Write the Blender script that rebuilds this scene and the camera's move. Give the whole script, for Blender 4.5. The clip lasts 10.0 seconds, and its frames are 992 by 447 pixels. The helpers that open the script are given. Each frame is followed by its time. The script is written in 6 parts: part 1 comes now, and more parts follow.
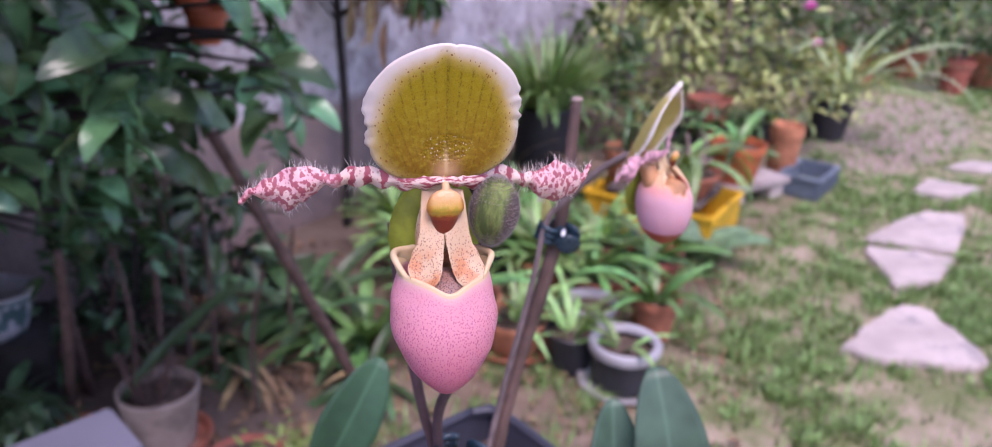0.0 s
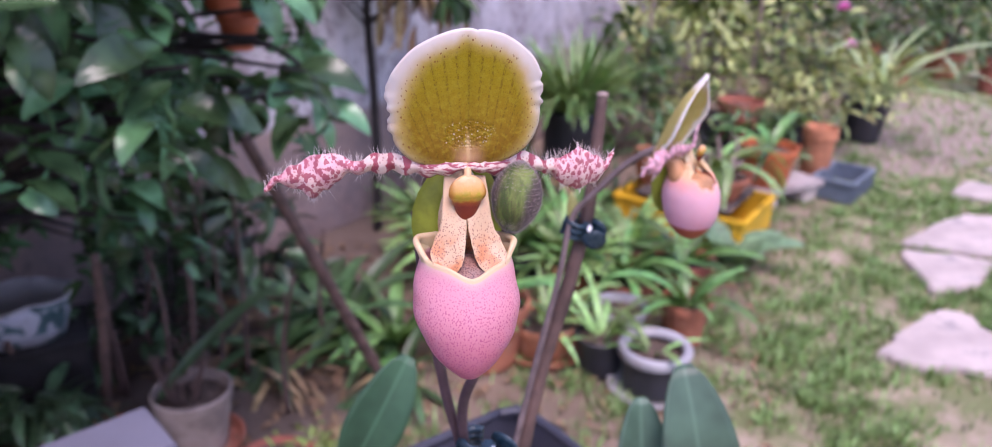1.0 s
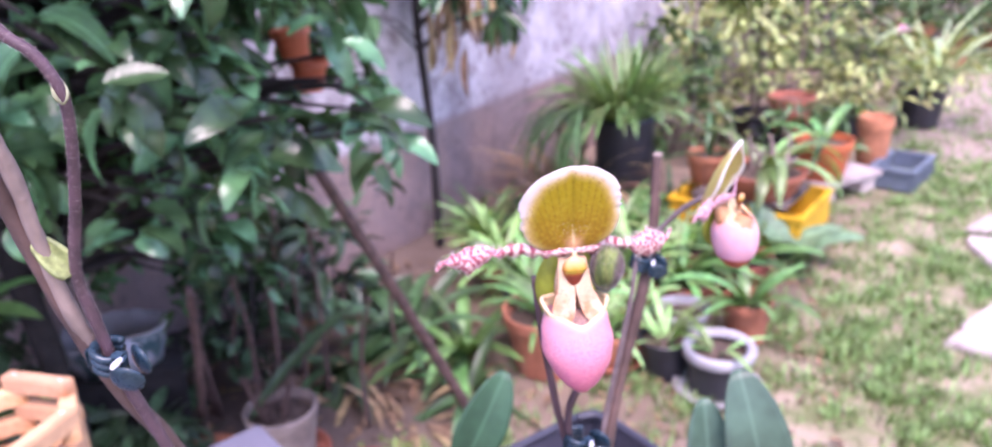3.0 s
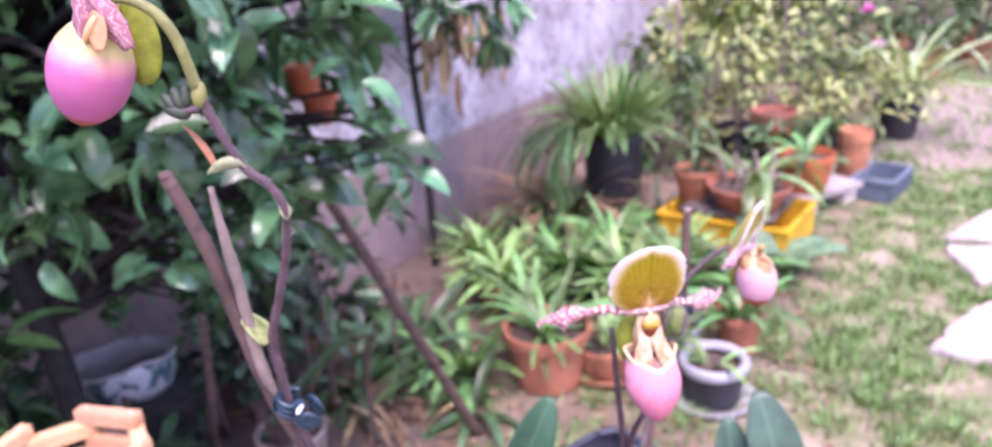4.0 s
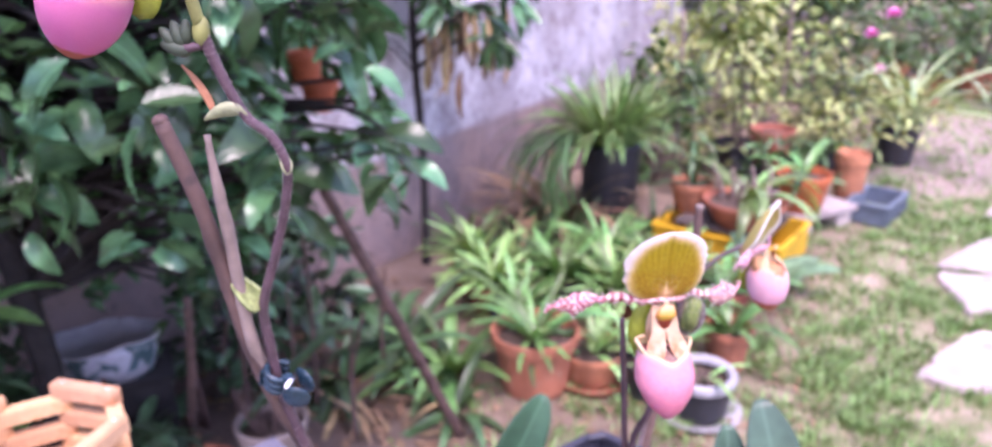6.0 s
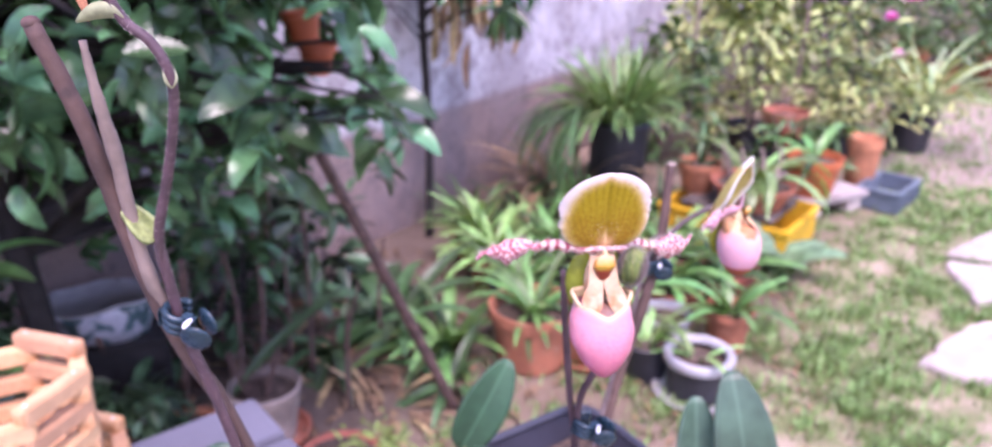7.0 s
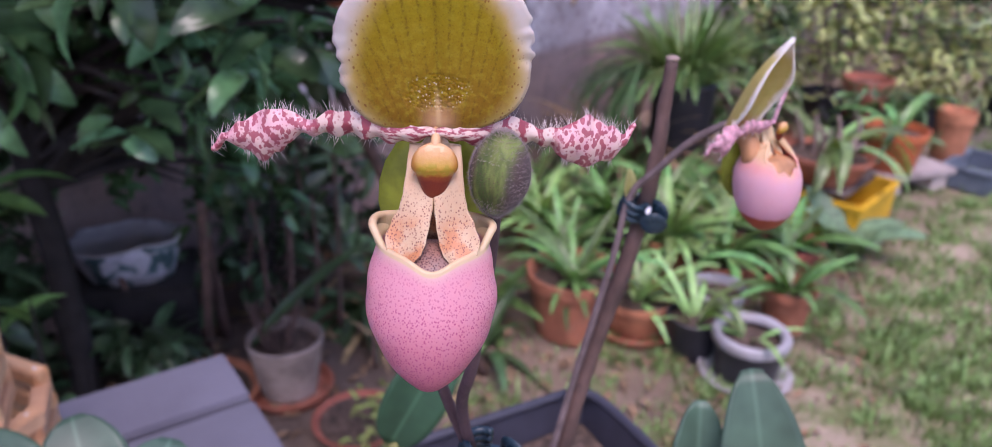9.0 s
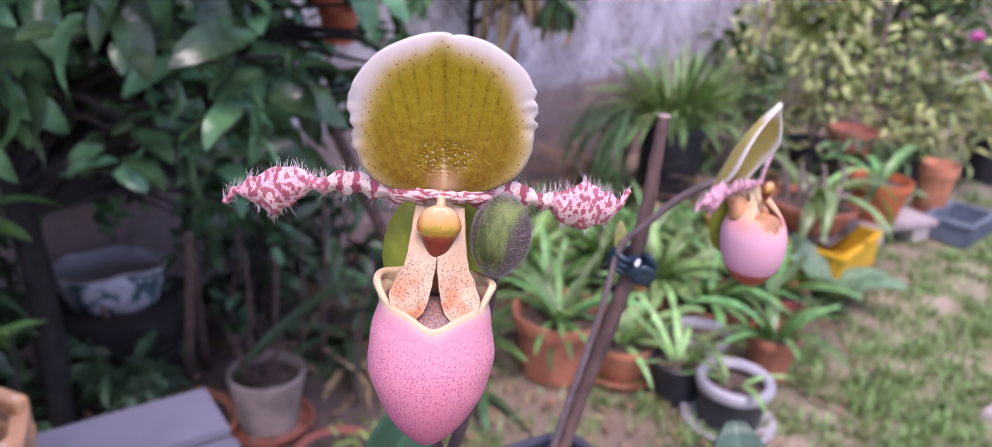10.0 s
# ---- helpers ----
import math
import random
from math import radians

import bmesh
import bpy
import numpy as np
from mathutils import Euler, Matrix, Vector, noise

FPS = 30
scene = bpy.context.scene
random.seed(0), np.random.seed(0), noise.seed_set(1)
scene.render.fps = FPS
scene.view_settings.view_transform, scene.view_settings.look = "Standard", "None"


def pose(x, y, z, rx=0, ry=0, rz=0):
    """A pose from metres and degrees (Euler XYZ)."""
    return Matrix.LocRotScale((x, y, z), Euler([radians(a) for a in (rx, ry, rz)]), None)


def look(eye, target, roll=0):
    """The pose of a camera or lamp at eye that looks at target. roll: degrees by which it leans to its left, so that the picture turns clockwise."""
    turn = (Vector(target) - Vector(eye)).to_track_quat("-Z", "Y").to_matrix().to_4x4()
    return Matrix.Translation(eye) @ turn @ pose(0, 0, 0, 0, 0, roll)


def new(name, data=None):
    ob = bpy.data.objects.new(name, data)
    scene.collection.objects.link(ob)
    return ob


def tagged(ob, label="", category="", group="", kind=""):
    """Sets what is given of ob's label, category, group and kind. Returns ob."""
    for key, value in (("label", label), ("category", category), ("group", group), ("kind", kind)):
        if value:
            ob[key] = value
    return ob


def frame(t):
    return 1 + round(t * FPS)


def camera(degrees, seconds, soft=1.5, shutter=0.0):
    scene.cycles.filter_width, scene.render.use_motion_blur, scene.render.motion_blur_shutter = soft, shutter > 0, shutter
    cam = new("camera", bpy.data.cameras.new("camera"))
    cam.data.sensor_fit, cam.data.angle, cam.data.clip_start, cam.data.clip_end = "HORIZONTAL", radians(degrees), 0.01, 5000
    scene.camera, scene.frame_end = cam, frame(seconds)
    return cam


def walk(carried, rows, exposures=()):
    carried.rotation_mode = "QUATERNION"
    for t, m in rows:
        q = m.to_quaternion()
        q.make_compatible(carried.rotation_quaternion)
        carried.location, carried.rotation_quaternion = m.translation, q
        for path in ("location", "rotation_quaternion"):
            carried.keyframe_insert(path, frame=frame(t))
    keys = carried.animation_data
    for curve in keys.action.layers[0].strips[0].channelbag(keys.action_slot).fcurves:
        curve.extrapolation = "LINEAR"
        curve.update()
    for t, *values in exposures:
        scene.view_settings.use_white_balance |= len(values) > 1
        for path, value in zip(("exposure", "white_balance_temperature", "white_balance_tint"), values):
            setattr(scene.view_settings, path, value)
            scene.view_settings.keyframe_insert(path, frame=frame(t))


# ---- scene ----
cam = camera(64.9, 10.0, soft=0.8)
PATH = [
    (0, (0.061, 0.074, 1.312), (-0.002, 1.925, 0.556), 2.4),
    (0.5, (0.059, 0.075, 1.315), (-0.054, 1.935, 0.59), 1.2),
    (1, (0.063, 0.072, 1.308), (-0.076, 1.923, 0.562), 1.4),
    (1.5, (0.064, 0.069, 1.31), (-0.086, 1.916, 0.558), 1.4),
    (2, (0.063, 0.043, 1.326), (-0.156, 1.883, 0.574), -0.5),
    (2.2, (0.063, 0.034, 1.332), (-0.195, 1.871, 0.586), -1.0),
    (3.3, (0.044, -0.027, 1.379), (-0.225, 1.822, 0.665), -3.9),
    (3.5, (0.035, -0.042, 1.392), (-0.226, 1.812, 0.689), -3.9),
    (4, (0.017, -0.072, 1.415), (-0.219, 1.787, 0.715), -4.2),
    (4.5, (0.012, -0.084, 1.422), (-0.22, 1.782, 0.74), -3.5),
    (5, (0.005, -0.081, 1.42), (-0.209, 1.791, 0.75), -2.3),
    (5.2, (0.003, -0.078, 1.421), (-0.211, 1.794, 0.751), -2.7),
    (6.3, (0.011, -0.053, 1.391), (-0.204, 1.805, 0.684), -0.2),
    (6.5, (0.016, -0.051, 1.391), (-0.199, 1.802, 0.669), -0.2),
    (7, (0.037, -0.035, 1.373), (-0.204, 1.806, 0.63), 0.8),
    (7.5, (0.058, 0.0, 1.355), (-0.263, 1.827, 0.605), 2.2),
    (7.7, (0.059, 0.028, 1.344), (-0.311, 1.847, 0.588), 0.6),
    (8, (0.059, 0.078, 1.326), (-0.325, 1.877, 0.541), 0.3),
    (8.2, (0.061, 0.099, 1.317), (-0.285, 1.903, 0.540), -0.5),
    (8.5, (0.071, 0.123, 1.304), (-0.242, 1.942, 0.535), 0.1),
    (8.7, (0.079, 0.118, 1.298), (-0.272, 1.920, 0.511), 0.7),
    (9, (0.085, 0.11, 1.298), (-0.309, 1.886, 0.468), 1.7),
    (9.2, (0.092, 0.105, 1.303), (-0.310, 1.892, 0.477), 2.6),
    (9.5, (0.093, 0.102, 1.304), (-0.311, 1.902, 0.532), 2.8),
    (9.7, (0.093, 0.101, 1.304), (-0.333, 1.911, 0.519), 3.2),
    (10, (0.083, 0.105, 1.305), (-0.29, 1.925, 0.563), 3.8),
]
# the clip's camera opens up while it backs off
EXPOSURES = [(t, e, 6280 if 3 < t < 7.8 else 6350, 42 if 3 < t < 7.8 else 36) for t, e in ((0, 1.12), (0.5, 1.34), (1.0, 1.22), (1.5, 1.1), (2.0, 1.38), (3.5, 2.1), (4.0, 1.98), (4.5, 1.94), (5.0, 1.92), (6.5, 1.94), (7.0, 1.88), (7.5, 1.76), (8.0, 1.58), (8.5, 1.38), (9.0, 0.98), (9.5, 1.6), (10, 1.28))]
walk(cam, [(t, look(eye, target, roll)) for t, eye, target, roll in PATH], EXPOSURES)
cam.data.dof.use_dof = True
cam.data.dof.focus_distance = 0.164
cam.data.dof.aperture_fstop = 18.0

# ---- light ----
world = bpy.data.worlds.new("sky")
scene.world = world
world.use_nodes = True
wn = world.node_tree
sky = wn.nodes.new("ShaderNodeTexSky")
sky.sky_type = "NISHITA"
sky.sun_disc = False
sky.sun_elevation, sky.sun_rotation = radians(65), radians(158)
sky.altitude, sky.air_density, sky.dust_density = 100, 1.0, 1.5
wn.links.new(sky.outputs[0], wn.nodes["Background"].inputs[0])
wn.nodes["Background"].inputs[1].default_value = 0.15
sun = new("sun", bpy.data.lights.new("sun", "SUN"))
sun.data.energy, sun.data.angle, sun.data.color = 1.4, radians(28), (1.0, 0.94, 0.9)
sun.matrix_world = look((0.9, -2.2, 5.0), (0, 0, 0))


# ---- materials ----
def node(nt, kind, values=(), **props):
    n = nt.nodes.new("ShaderNode" + kind)
    for k, v in props.items():
        setattr(n, k, v)
    for k, v in dict(values).items():
        if isinstance(v, bpy.types.NodeSocket):
            nt.links.new(v, n.inputs[k])
        else:
            n.inputs[k].default_value = v
    return n


def col(c):
    return (c[0], c[1], c[2], 1.0)


def math_(nt, op, a, b=0.0):
    return node(nt, "Math", {0: a, 1: b}, operation=op).outputs[0]


def mix(nt, f, a, b, mode="MIX"):
    n = node(nt, "Mix", {0: f}, data_type="RGBA", blend_type=mode)
    for k, v in ((6, a), (7, b)):
        if isinstance(v, bpy.types.NodeSocket):
            nt.links.new(v, n.inputs[k])
        else:
            n.inputs[k].default_value = col(v)
    return n.outputs[2]


def ramp(nt, f, stops):
    n = node(nt, "ValToRGB", {0: f})
    e = n.color_ramp.elements
    while len(e) < len(stops):
        e.new(0.5)
    for i, (p, c) in enumerate(stops):
        e[i].position = p
        e[i].color = col(c) if not isinstance(c, (int, float)) else (c, c, c, 1)
    return n.outputs[0]


def smooth(nt, v, lo, hi, a=0.0, b=1.0):
    n = node(nt, "MapRange", {0: v, 1: lo, 2: hi, 3: a, 4: b}, interpolation_type="SMOOTHSTEP")
    return n.outputs[0]


def start(name, rough=0.5, spec=0.5):
    m = bpy.data.materials.new(name)
    m.use_nodes = True
    nt = m.node_tree
    b = nt.nodes["Principled BSDF"]
    b.inputs["Roughness"].default_value = rough
    b.inputs["Specular IOR Level"].default_value = spec
    at = node(nt, "TexCoord").outputs["Object"]
    return m, nt, b, at


def noise_(nt, at, scale, detail=3.0, rough=0.55):
    return node(nt, "TexNoise", {"Vector": at, "Scale": scale, "Detail": detail, "Roughness": rough}).outputs[0]


def bump_(nt, b, h, strength, dist):
    n = node(nt, "Bump", {"Strength": strength, "Distance": dist, "Height": h})
    nt.links.new(n.outputs[0], b.inputs["Normal"])


def surface(name, base, rough=0.6, dark=0.6, light=1.25, scale=8.0, fine=80.0, bump=0.3, dist=0.004, rnd=0.0, spec=0.5,
            other=None, other_at=(0.55, 0.7), thin=0.0):
    """A matt or glossy surface with variation at two scales, a second colour in patches, and a random tint per object."""
    m, nt, b, at = start(name, rough, spec)
    a, f = noise_(nt, at, scale), noise_(nt, at, fine, 5.0)
    c = mix(nt, smooth(nt, a, 0.3, 0.7), [x * dark for x in base], [min(1, x * light) for x in base])
    if other:
        c = mix(nt, smooth(nt, noise_(nt, at, scale * 1.7, 5.0), *other_at), c, other)
    c = mix(nt, 0.35, c, mix(nt, f, (0.35, 0.35, 0.35), (0.68, 0.68, 0.68)), "OVERLAY")
    if rnd:
        o = node(nt, "ObjectInfo").outputs["Random"]
        h = node(nt, "HueSaturation", {"Hue": math_(nt, "MULTIPLY_ADD", o, 0.06 * rnd), "Value": smooth(nt, o, 0, 1, 1 - 0.45 * rnd, 1 + 0.4 * rnd), "Color": c})
        h.inputs["Hue"].links[0].from_node.inputs[2].default_value = 0.5 - 0.03 * rnd
        c = h.outputs[0]
    nt.links.new(c, b.inputs["Base Color"])
    r = smooth(nt, f, 0.2, 0.8, max(0.05, rough - 0.12), min(1, rough + 0.12))
    nt.links.new(r, b.inputs["Roughness"])
    if bump:
        bump_(nt, b, f, bump, dist)
    if thin:
        t = node(nt, "BsdfTranslucent")
        nt.links.new(mix(nt, 1.0, c, (1.0, 1.0, 0.45), "MULTIPLY"), t.inputs[0])
        s = node(nt, "MixShader", {0: thin, 1: b.outputs[0], 2: t.outputs[0]})
        nt.links.new(s.outputs[0], nt.nodes["Material Output"].inputs[0])
    return m


def leafy(name, base, rough=0.35, rnd=0.8, edge=None, thin=0.2, vein=0.0, ridge=0.3, midrib=0.5):
    """A leaf: midrib and veins from the leaf's own axes, mottling, tint per leaf, a paler edge for variegated kinds."""
    m, nt, b, at = start(name, rough, 0.5)
    x, y, z = node(nt, "SeparateXYZ", {0: at}).outputs
    a = noise_(nt, at, 25.0)
    c = mix(nt, smooth(nt, a, 0.3, 0.7), [v * 0.65 for v in base], [v * 1.3 for v in base])
    ax = math_(nt, "ABSOLUTE", x)
    if edge:
        n2 = math_(nt, "ADD", ax, math_(nt, "MULTIPLY", noise_(nt, at, 40.0), 0.012))
        c = mix(nt, smooth(nt, n2, 0.009, 0.013), c, edge)
    rib = smooth(nt, ax, 0.0006, 0.0016, 1.0, 0.0)
    c = mix(nt, math_(nt, "MULTIPLY", rib, midrib), c, [min(1, v * 2.2 + 0.02) for v in base])
    o = node(nt, "ObjectInfo").outputs["Random"]
    g = node(nt, "NewGeometry").outputs["Random Per Island"]
    o = math_(nt, "FRACT", math_(nt, "ADD", o, g))
    hue = node(nt, "MapRange", {0: o, 3: 0.5 - 0.025 * rnd, 4: 0.5 + 0.02 * rnd}).outputs[0]
    h = node(nt, "HueSaturation", {"Hue": hue, "Value": smooth(nt, o, 0, 1, 1 - 0.4 * rnd, 1 + 0.5 * rnd), "Color": c})
    c = h.outputs[0]
    nt.links.new(c, b.inputs["Base Color"])
    wave = math_(nt, "SINE", math_(nt, "MULTIPLY", math_(nt, "SUBTRACT", y, ax), 700.0 if vein else 200.0))
    bump_(nt, b, math_(nt, "ADD", math_(nt, "MULTIPLY", wave, ridge), a), 0.25, 0.002)
    t = node(nt, "BsdfTranslucent")
    nt.links.new(mix(nt, 1.0, c, (1.0, 1.0, 0.4), "MULTIPLY"), t.inputs[0])
    s = node(nt, "MixShader", {0: thin, 1: b.outputs[0], 2: t.outputs[0]})
    nt.links.new(s.outputs[0], nt.nodes["Material Output"].inputs[0])
    return m


def speckle(nt, at, scale, lo, hi, stretch=(1, 1, 1)):
    """Small round specks: 1 inside a speck, 0 between."""
    mp = node(nt, "Mapping", {"Vector": at, "Scale": stretch})
    warp = node(nt, "TexNoise", {"Vector": mp.outputs[0], "Scale": scale * 0.8, "Detail": 1.0})
    v = node(nt, "VectorMath", {0: warp.outputs["Color"], 1: (0.5 / scale,) * 3}, operation="MULTIPLY")
    v2 = node(nt, "VectorMath", {0: mp.outputs[0], 1: v.outputs[0]}, operation="ADD")
    vo = node(nt, "TexVoronoi", {"Vector": v2.outputs[0], "Scale": scale})
    return smooth(nt, vo.outputs["Distance"], lo, hi, 1.0, 0.0)


def petal_finish(nt, b, c, at, sub=0.25, bump=0.15, fine=1800.0, thin=0.0):
    nt.links.new(c, b.inputs["Base Color"])
    b.inputs["Subsurface Weight"].default_value = sub
    b.inputs["Subsurface Radius"].default_value = (0.004, 0.002, 0.0015)
    b.inputs["Subsurface Scale"].default_value = 0.6
    bump_(nt, b, noise_(nt, at, fine, 2.0), bump, 0.0003)
    if thin:
        t = node(nt, "BsdfTranslucent")
        nt.links.new(c, t.inputs[0])
        s = node(nt, "MixShader", {0: thin, 1: b.outputs[0], 2: t.outputs[0]})
        nt.links.new(s.outputs[0], nt.nodes["Material Output"].inputs[0])


def sepal_material():
    m, nt, b, at = start("dorsal_sepal", 0.5, 0.3)
    x, y, z = node(nt, "SeparateXYZ", {0: at}).outputs
    u = math_(nt, "DIVIDE", x, 0.0177)
    w = math_(nt, "DIVIDE", math_(nt, "SUBTRACT", z, 0.0157), 0.0163)
    r = math_(nt, "SQRT", math_(nt, "ADD", math_(nt, "MULTIPLY", u, u), math_(nt, "MULTIPLY", w, w)))
    up = smooth(nt, z, 0.001, 0.020, -0.26, 0.07)
    point = math_(nt, "MULTIPLY", smooth(nt, math_(nt, "ABSOLUTE", x), 0.0035, 0.0), smooth(nt, z, 0.02, 0.03, 0.0, 0.07))
    rr = math_(nt, "SUBTRACT", math_(nt, "ADD", math_(nt, "ADD", r, up), math_(nt, "MULTIPLY", noise_(nt, at, 300.0), 0.09)), point)
    fan = math_(nt, "ARCTAN2", x, math_(nt, "ADD", z, 0.022))
    wob = math_(nt, "MULTIPLY", noise_(nt, at, 350.0, 2.0), 1.1)
    stripe = math_(nt, "SINE", math_(nt, "ADD", math_(nt, "MULTIPLY", fan, 105.0), wob))
    olive = mix(nt, smooth(nt, z, 0.001, 0.026), (0.25, 0.122, 0.007), (0.43, 0.315, 0.008))
    olive = mix(nt, math_(nt, "MULTIPLY", smooth(nt, stripe, 0.4, 0.95), 0.12), olive, (0.19, 0.13, 0.008))
    dots = math_(nt, "MULTIPLY", smooth(nt, stripe, 0.7, 0.93), smooth(nt, noise_(nt, at, 1700.0, 2.0), 0.46, 0.58))
    olive = mix(nt, math_(nt, "MULTIPLY", dots, 0.5), olive, (0.13, 0.06, 0.01))
    olive = mix(nt, math_(nt, "MULTIPLY", speckle(nt, at, 2100.0, 0.16, 0.32, (1, 1, 0.6)), 0.38), olive, (0.15, 0.075, 0.01))
    olive = mix(nt, smooth(nt, noise_(nt, at, 700.0, 3.0), 0.42, 0.7, 0.0, 0.4), olive, (0.5, 0.4, 0.03))
    olive = mix(nt, smooth(nt, noise_(nt, at, 2600.0, 3.0, 0.7), 0.4, 0.62, 0.0, 0.25), olive, (0.22, 0.145, 0.006))
    c = mix(nt, smooth(nt, rr, 0.72, 0.95), olive, (0.6, 0.42, 0.12))
    c = mix(nt, smooth(nt, rr, 0.84, 1.06), c, (0.74, 0.64, 0.60))
    band = math_(nt, "MULTIPLY", smooth(nt, rr, 0.74, 0.84), smooth(nt, rr, 1.0, 0.9))
    edge = math_(nt, "MULTIPLY", speckle(nt, at, 1050.0, 0.14, 0.26, (1, 1, 0.7)), band)
    c = mix(nt, math_(nt, "MULTIPLY", edge, 0.7), c, (0.22, 0.06, 0.02))
    foot = math_(nt, "MULTIPLY", smooth(nt, math_(nt, "ABSOLUTE", x), 0.0050, 0.0), smooth(nt, z, 0.0070, 0.0))
    c = mix(nt, math_(nt, "MULTIPLY", foot, 0.85), c, (0.72, 0.40, 0.24))
    bx, bz = math_(nt, "DIVIDE", x, 0.0070), math_(nt, "DIVIDE", math_(nt, "SUBTRACT", z, 0.0072), 0.0040)
    ring = math_(nt, "ADD", math_(nt, "ADD", math_(nt, "MULTIPLY", bx, bx), math_(nt, "MULTIPLY", bz, bz)), math_(nt, "MULTIPLY", noise_(nt, at, 500.0), 0.8))
    wet = smooth(nt, ring, 1.5, 0.8)
    c = mix(nt, math_(nt, "MULTIPLY", math_(nt, "MULTIPLY", speckle(nt, at, 1350.0, 0.13, 0.27, (1, 1, 0.8)), wet), 0.75), c, (0.8, 0.66, 0.42))
    ridge = math_(nt, "MULTIPLY", smooth(nt, math_(nt, "ABSOLUTE", x), 0.0008, 0.0001), smooth(nt, z, 0.009, 0.004))
    c = mix(nt, math_(nt, "MULTIPLY", ridge, 0.7), c, (0.7, 0.48, 0.24))
    petal_finish(nt, b, c, at, 0.15, 0.45, 1100.0, 0.22)
    warts = node(nt, "TexVoronoi", {"Vector": at, "Scale": 1500.0}).outputs["Distance"]
    grain = math_(nt, "MULTIPLY", noise_(nt, at, 1100.0, 3.0), smooth(nt, rr, 1.0, 0.8, 0.1, 0.4))
    h = math_(nt, "ADD", grain, math_(nt, "MULTIPLY", math_(nt, "MULTIPLY", warts, wet), -0.9))
    bump_(nt, b, h, 0.7, 0.0005)
    nt.links.new(smooth(nt, wet, 0.0, 1.0, 0.5, 0.16), b.inputs["Roughness"])
    return m


def pouch_material(name, pink, deep, rim, specks=0.75, rim_z=-0.0245, spot=None, top=None):
    m, nt, b, at = start(name, 0.42, 0.4)
    x, y, z = node(nt, "SeparateXYZ", {0: at}).outputs
    c = mix(nt, smooth(nt, z, -0.024, -0.052), pink, deep)
    s = speckle(nt, at, 2200.0, 0.25, 0.41, (1, 1, 0.75))
    amount = smooth(nt, z, rim_z + 0.001, rim_z - 0.009, 0.4 * specks, specks)
    c = mix(nt, math_(nt, "MULTIPLY", s, amount), c, (0.34, 0.06, 0.15))
    d = node(nt, "Attribute", attribute_name="rim").outputs["Fac"]
    c = mix(nt, smooth(nt, d, 0.15, 0.0), c, (0.58, 0.34, 0.325))
    c = mix(nt, smooth(nt, d, 0.045, 0.005), c, rim)
    if top:
        zz = math_(nt, "ADD", z, math_(nt, "MULTIPLY", noise_(nt, at, 200.0), 0.004))
        c = mix(nt, smooth(nt, zz, top[0] - 0.006, top[0] + 0.001), c, (0.7, 0.3, 0.28))
        c = mix(nt, smooth(nt, zz, top[0] - 0.001, top[0] + 0.004), c, top[1])
    if spot:
        f = smooth(nt, math_(nt, "ADD", z, math_(nt, "MULTIPLY", noise_(nt, at, 300.0), 0.002)), spot + 0.0006, spot - 0.0006)
        c = mix(nt, f, c, (0.3, 0.06, 0.03))
    petal_finish(nt, b, c, at, 0.3, 0.2, 1500.0)
    return m


def petal_material():
    m, nt, b, at = start("spotted_petal", 0.45, 0.35)
    x, y, z = node(nt, "SeparateXYZ", {0: at}).outputs
    ax = math_(nt, "ABSOLUTE", x)
    far = smooth(nt, ax, 0.0225, 0.026)
    near = smooth(nt, ax, 0.012, 0.0095)
    flat = node(nt, "CombineXYZ", {0: x, 1: z}).outputs[0]
    patch = smooth(nt, noise_(nt, node(nt, "Mapping", {"Vector": flat, "Scale": (1.0, 0.72, 1.0)}).outputs[0], 850.0, 2.5, 0.5), 0.52, 0.555)
    blotch = speckle(nt, flat, 620.0, 0.3, 0.38, (1.0, 0.8, 1.0))
    small = speckle(nt, flat, 1000.0, 0.22, 0.3, (0.9, 1.0, 1.0))
    spots = math_(nt, "MAXIMUM", math_(nt, "MULTIPLY", math_(nt, "MAXIMUM", blotch, patch), 0.9), math_(nt, "MULTIPLY", small, 0.6))
    warp = math_(nt, "ADD", ax, math_(nt, "MULTIPLY", noise_(nt, at, 420.0, 3.0), 0.0032))
    bars = smooth(nt, math_(nt, "SINE", math_(nt, "MULTIPLY", warp, 1750.0)), 0.1, 0.42)
    bars = math_(nt, "MULTIPLY", bars, smooth(nt, noise_(nt, at, 700.0, 3.0), 0.3, 0.42))
    thin = smooth(nt, noise_(nt, node(nt, "Mapping", {"Vector": at, "Scale": (0.35, 1.0, 1.3)}).outputs[0], 1100.0, 3.0), 0.45, 0.56)
    ink = mix(nt, far, math_(nt, "MAXIMUM", bars, math_(nt, "MULTIPLY", small, 0.5)), spots)
    ink = mix(nt, near, ink, thin)
    c = mix(nt, noise_(nt, at, 350.0), (0.58, 0.37, 0.34), (0.65, 0.53, 0.46))
    c = mix(nt, math_(nt, "MULTIPLY", far, smooth(nt, noise_(nt, at, 190.0), 0.35, 0.65, 0.15, 0.6)), c, (0.64, 0.30, 0.38))
    c = mix(nt, smooth(nt, ax, 0.038, 0.045, 0.0, 0.5), c, (0.66, 0.22, 0.3))
    c = mix(nt, math_(nt, "MULTIPLY", ink, 0.9), c, (0.27, 0.018, 0.05))
    petal_finish(nt, b, c, at, 0.2, 0.35, 900.0)
    return m


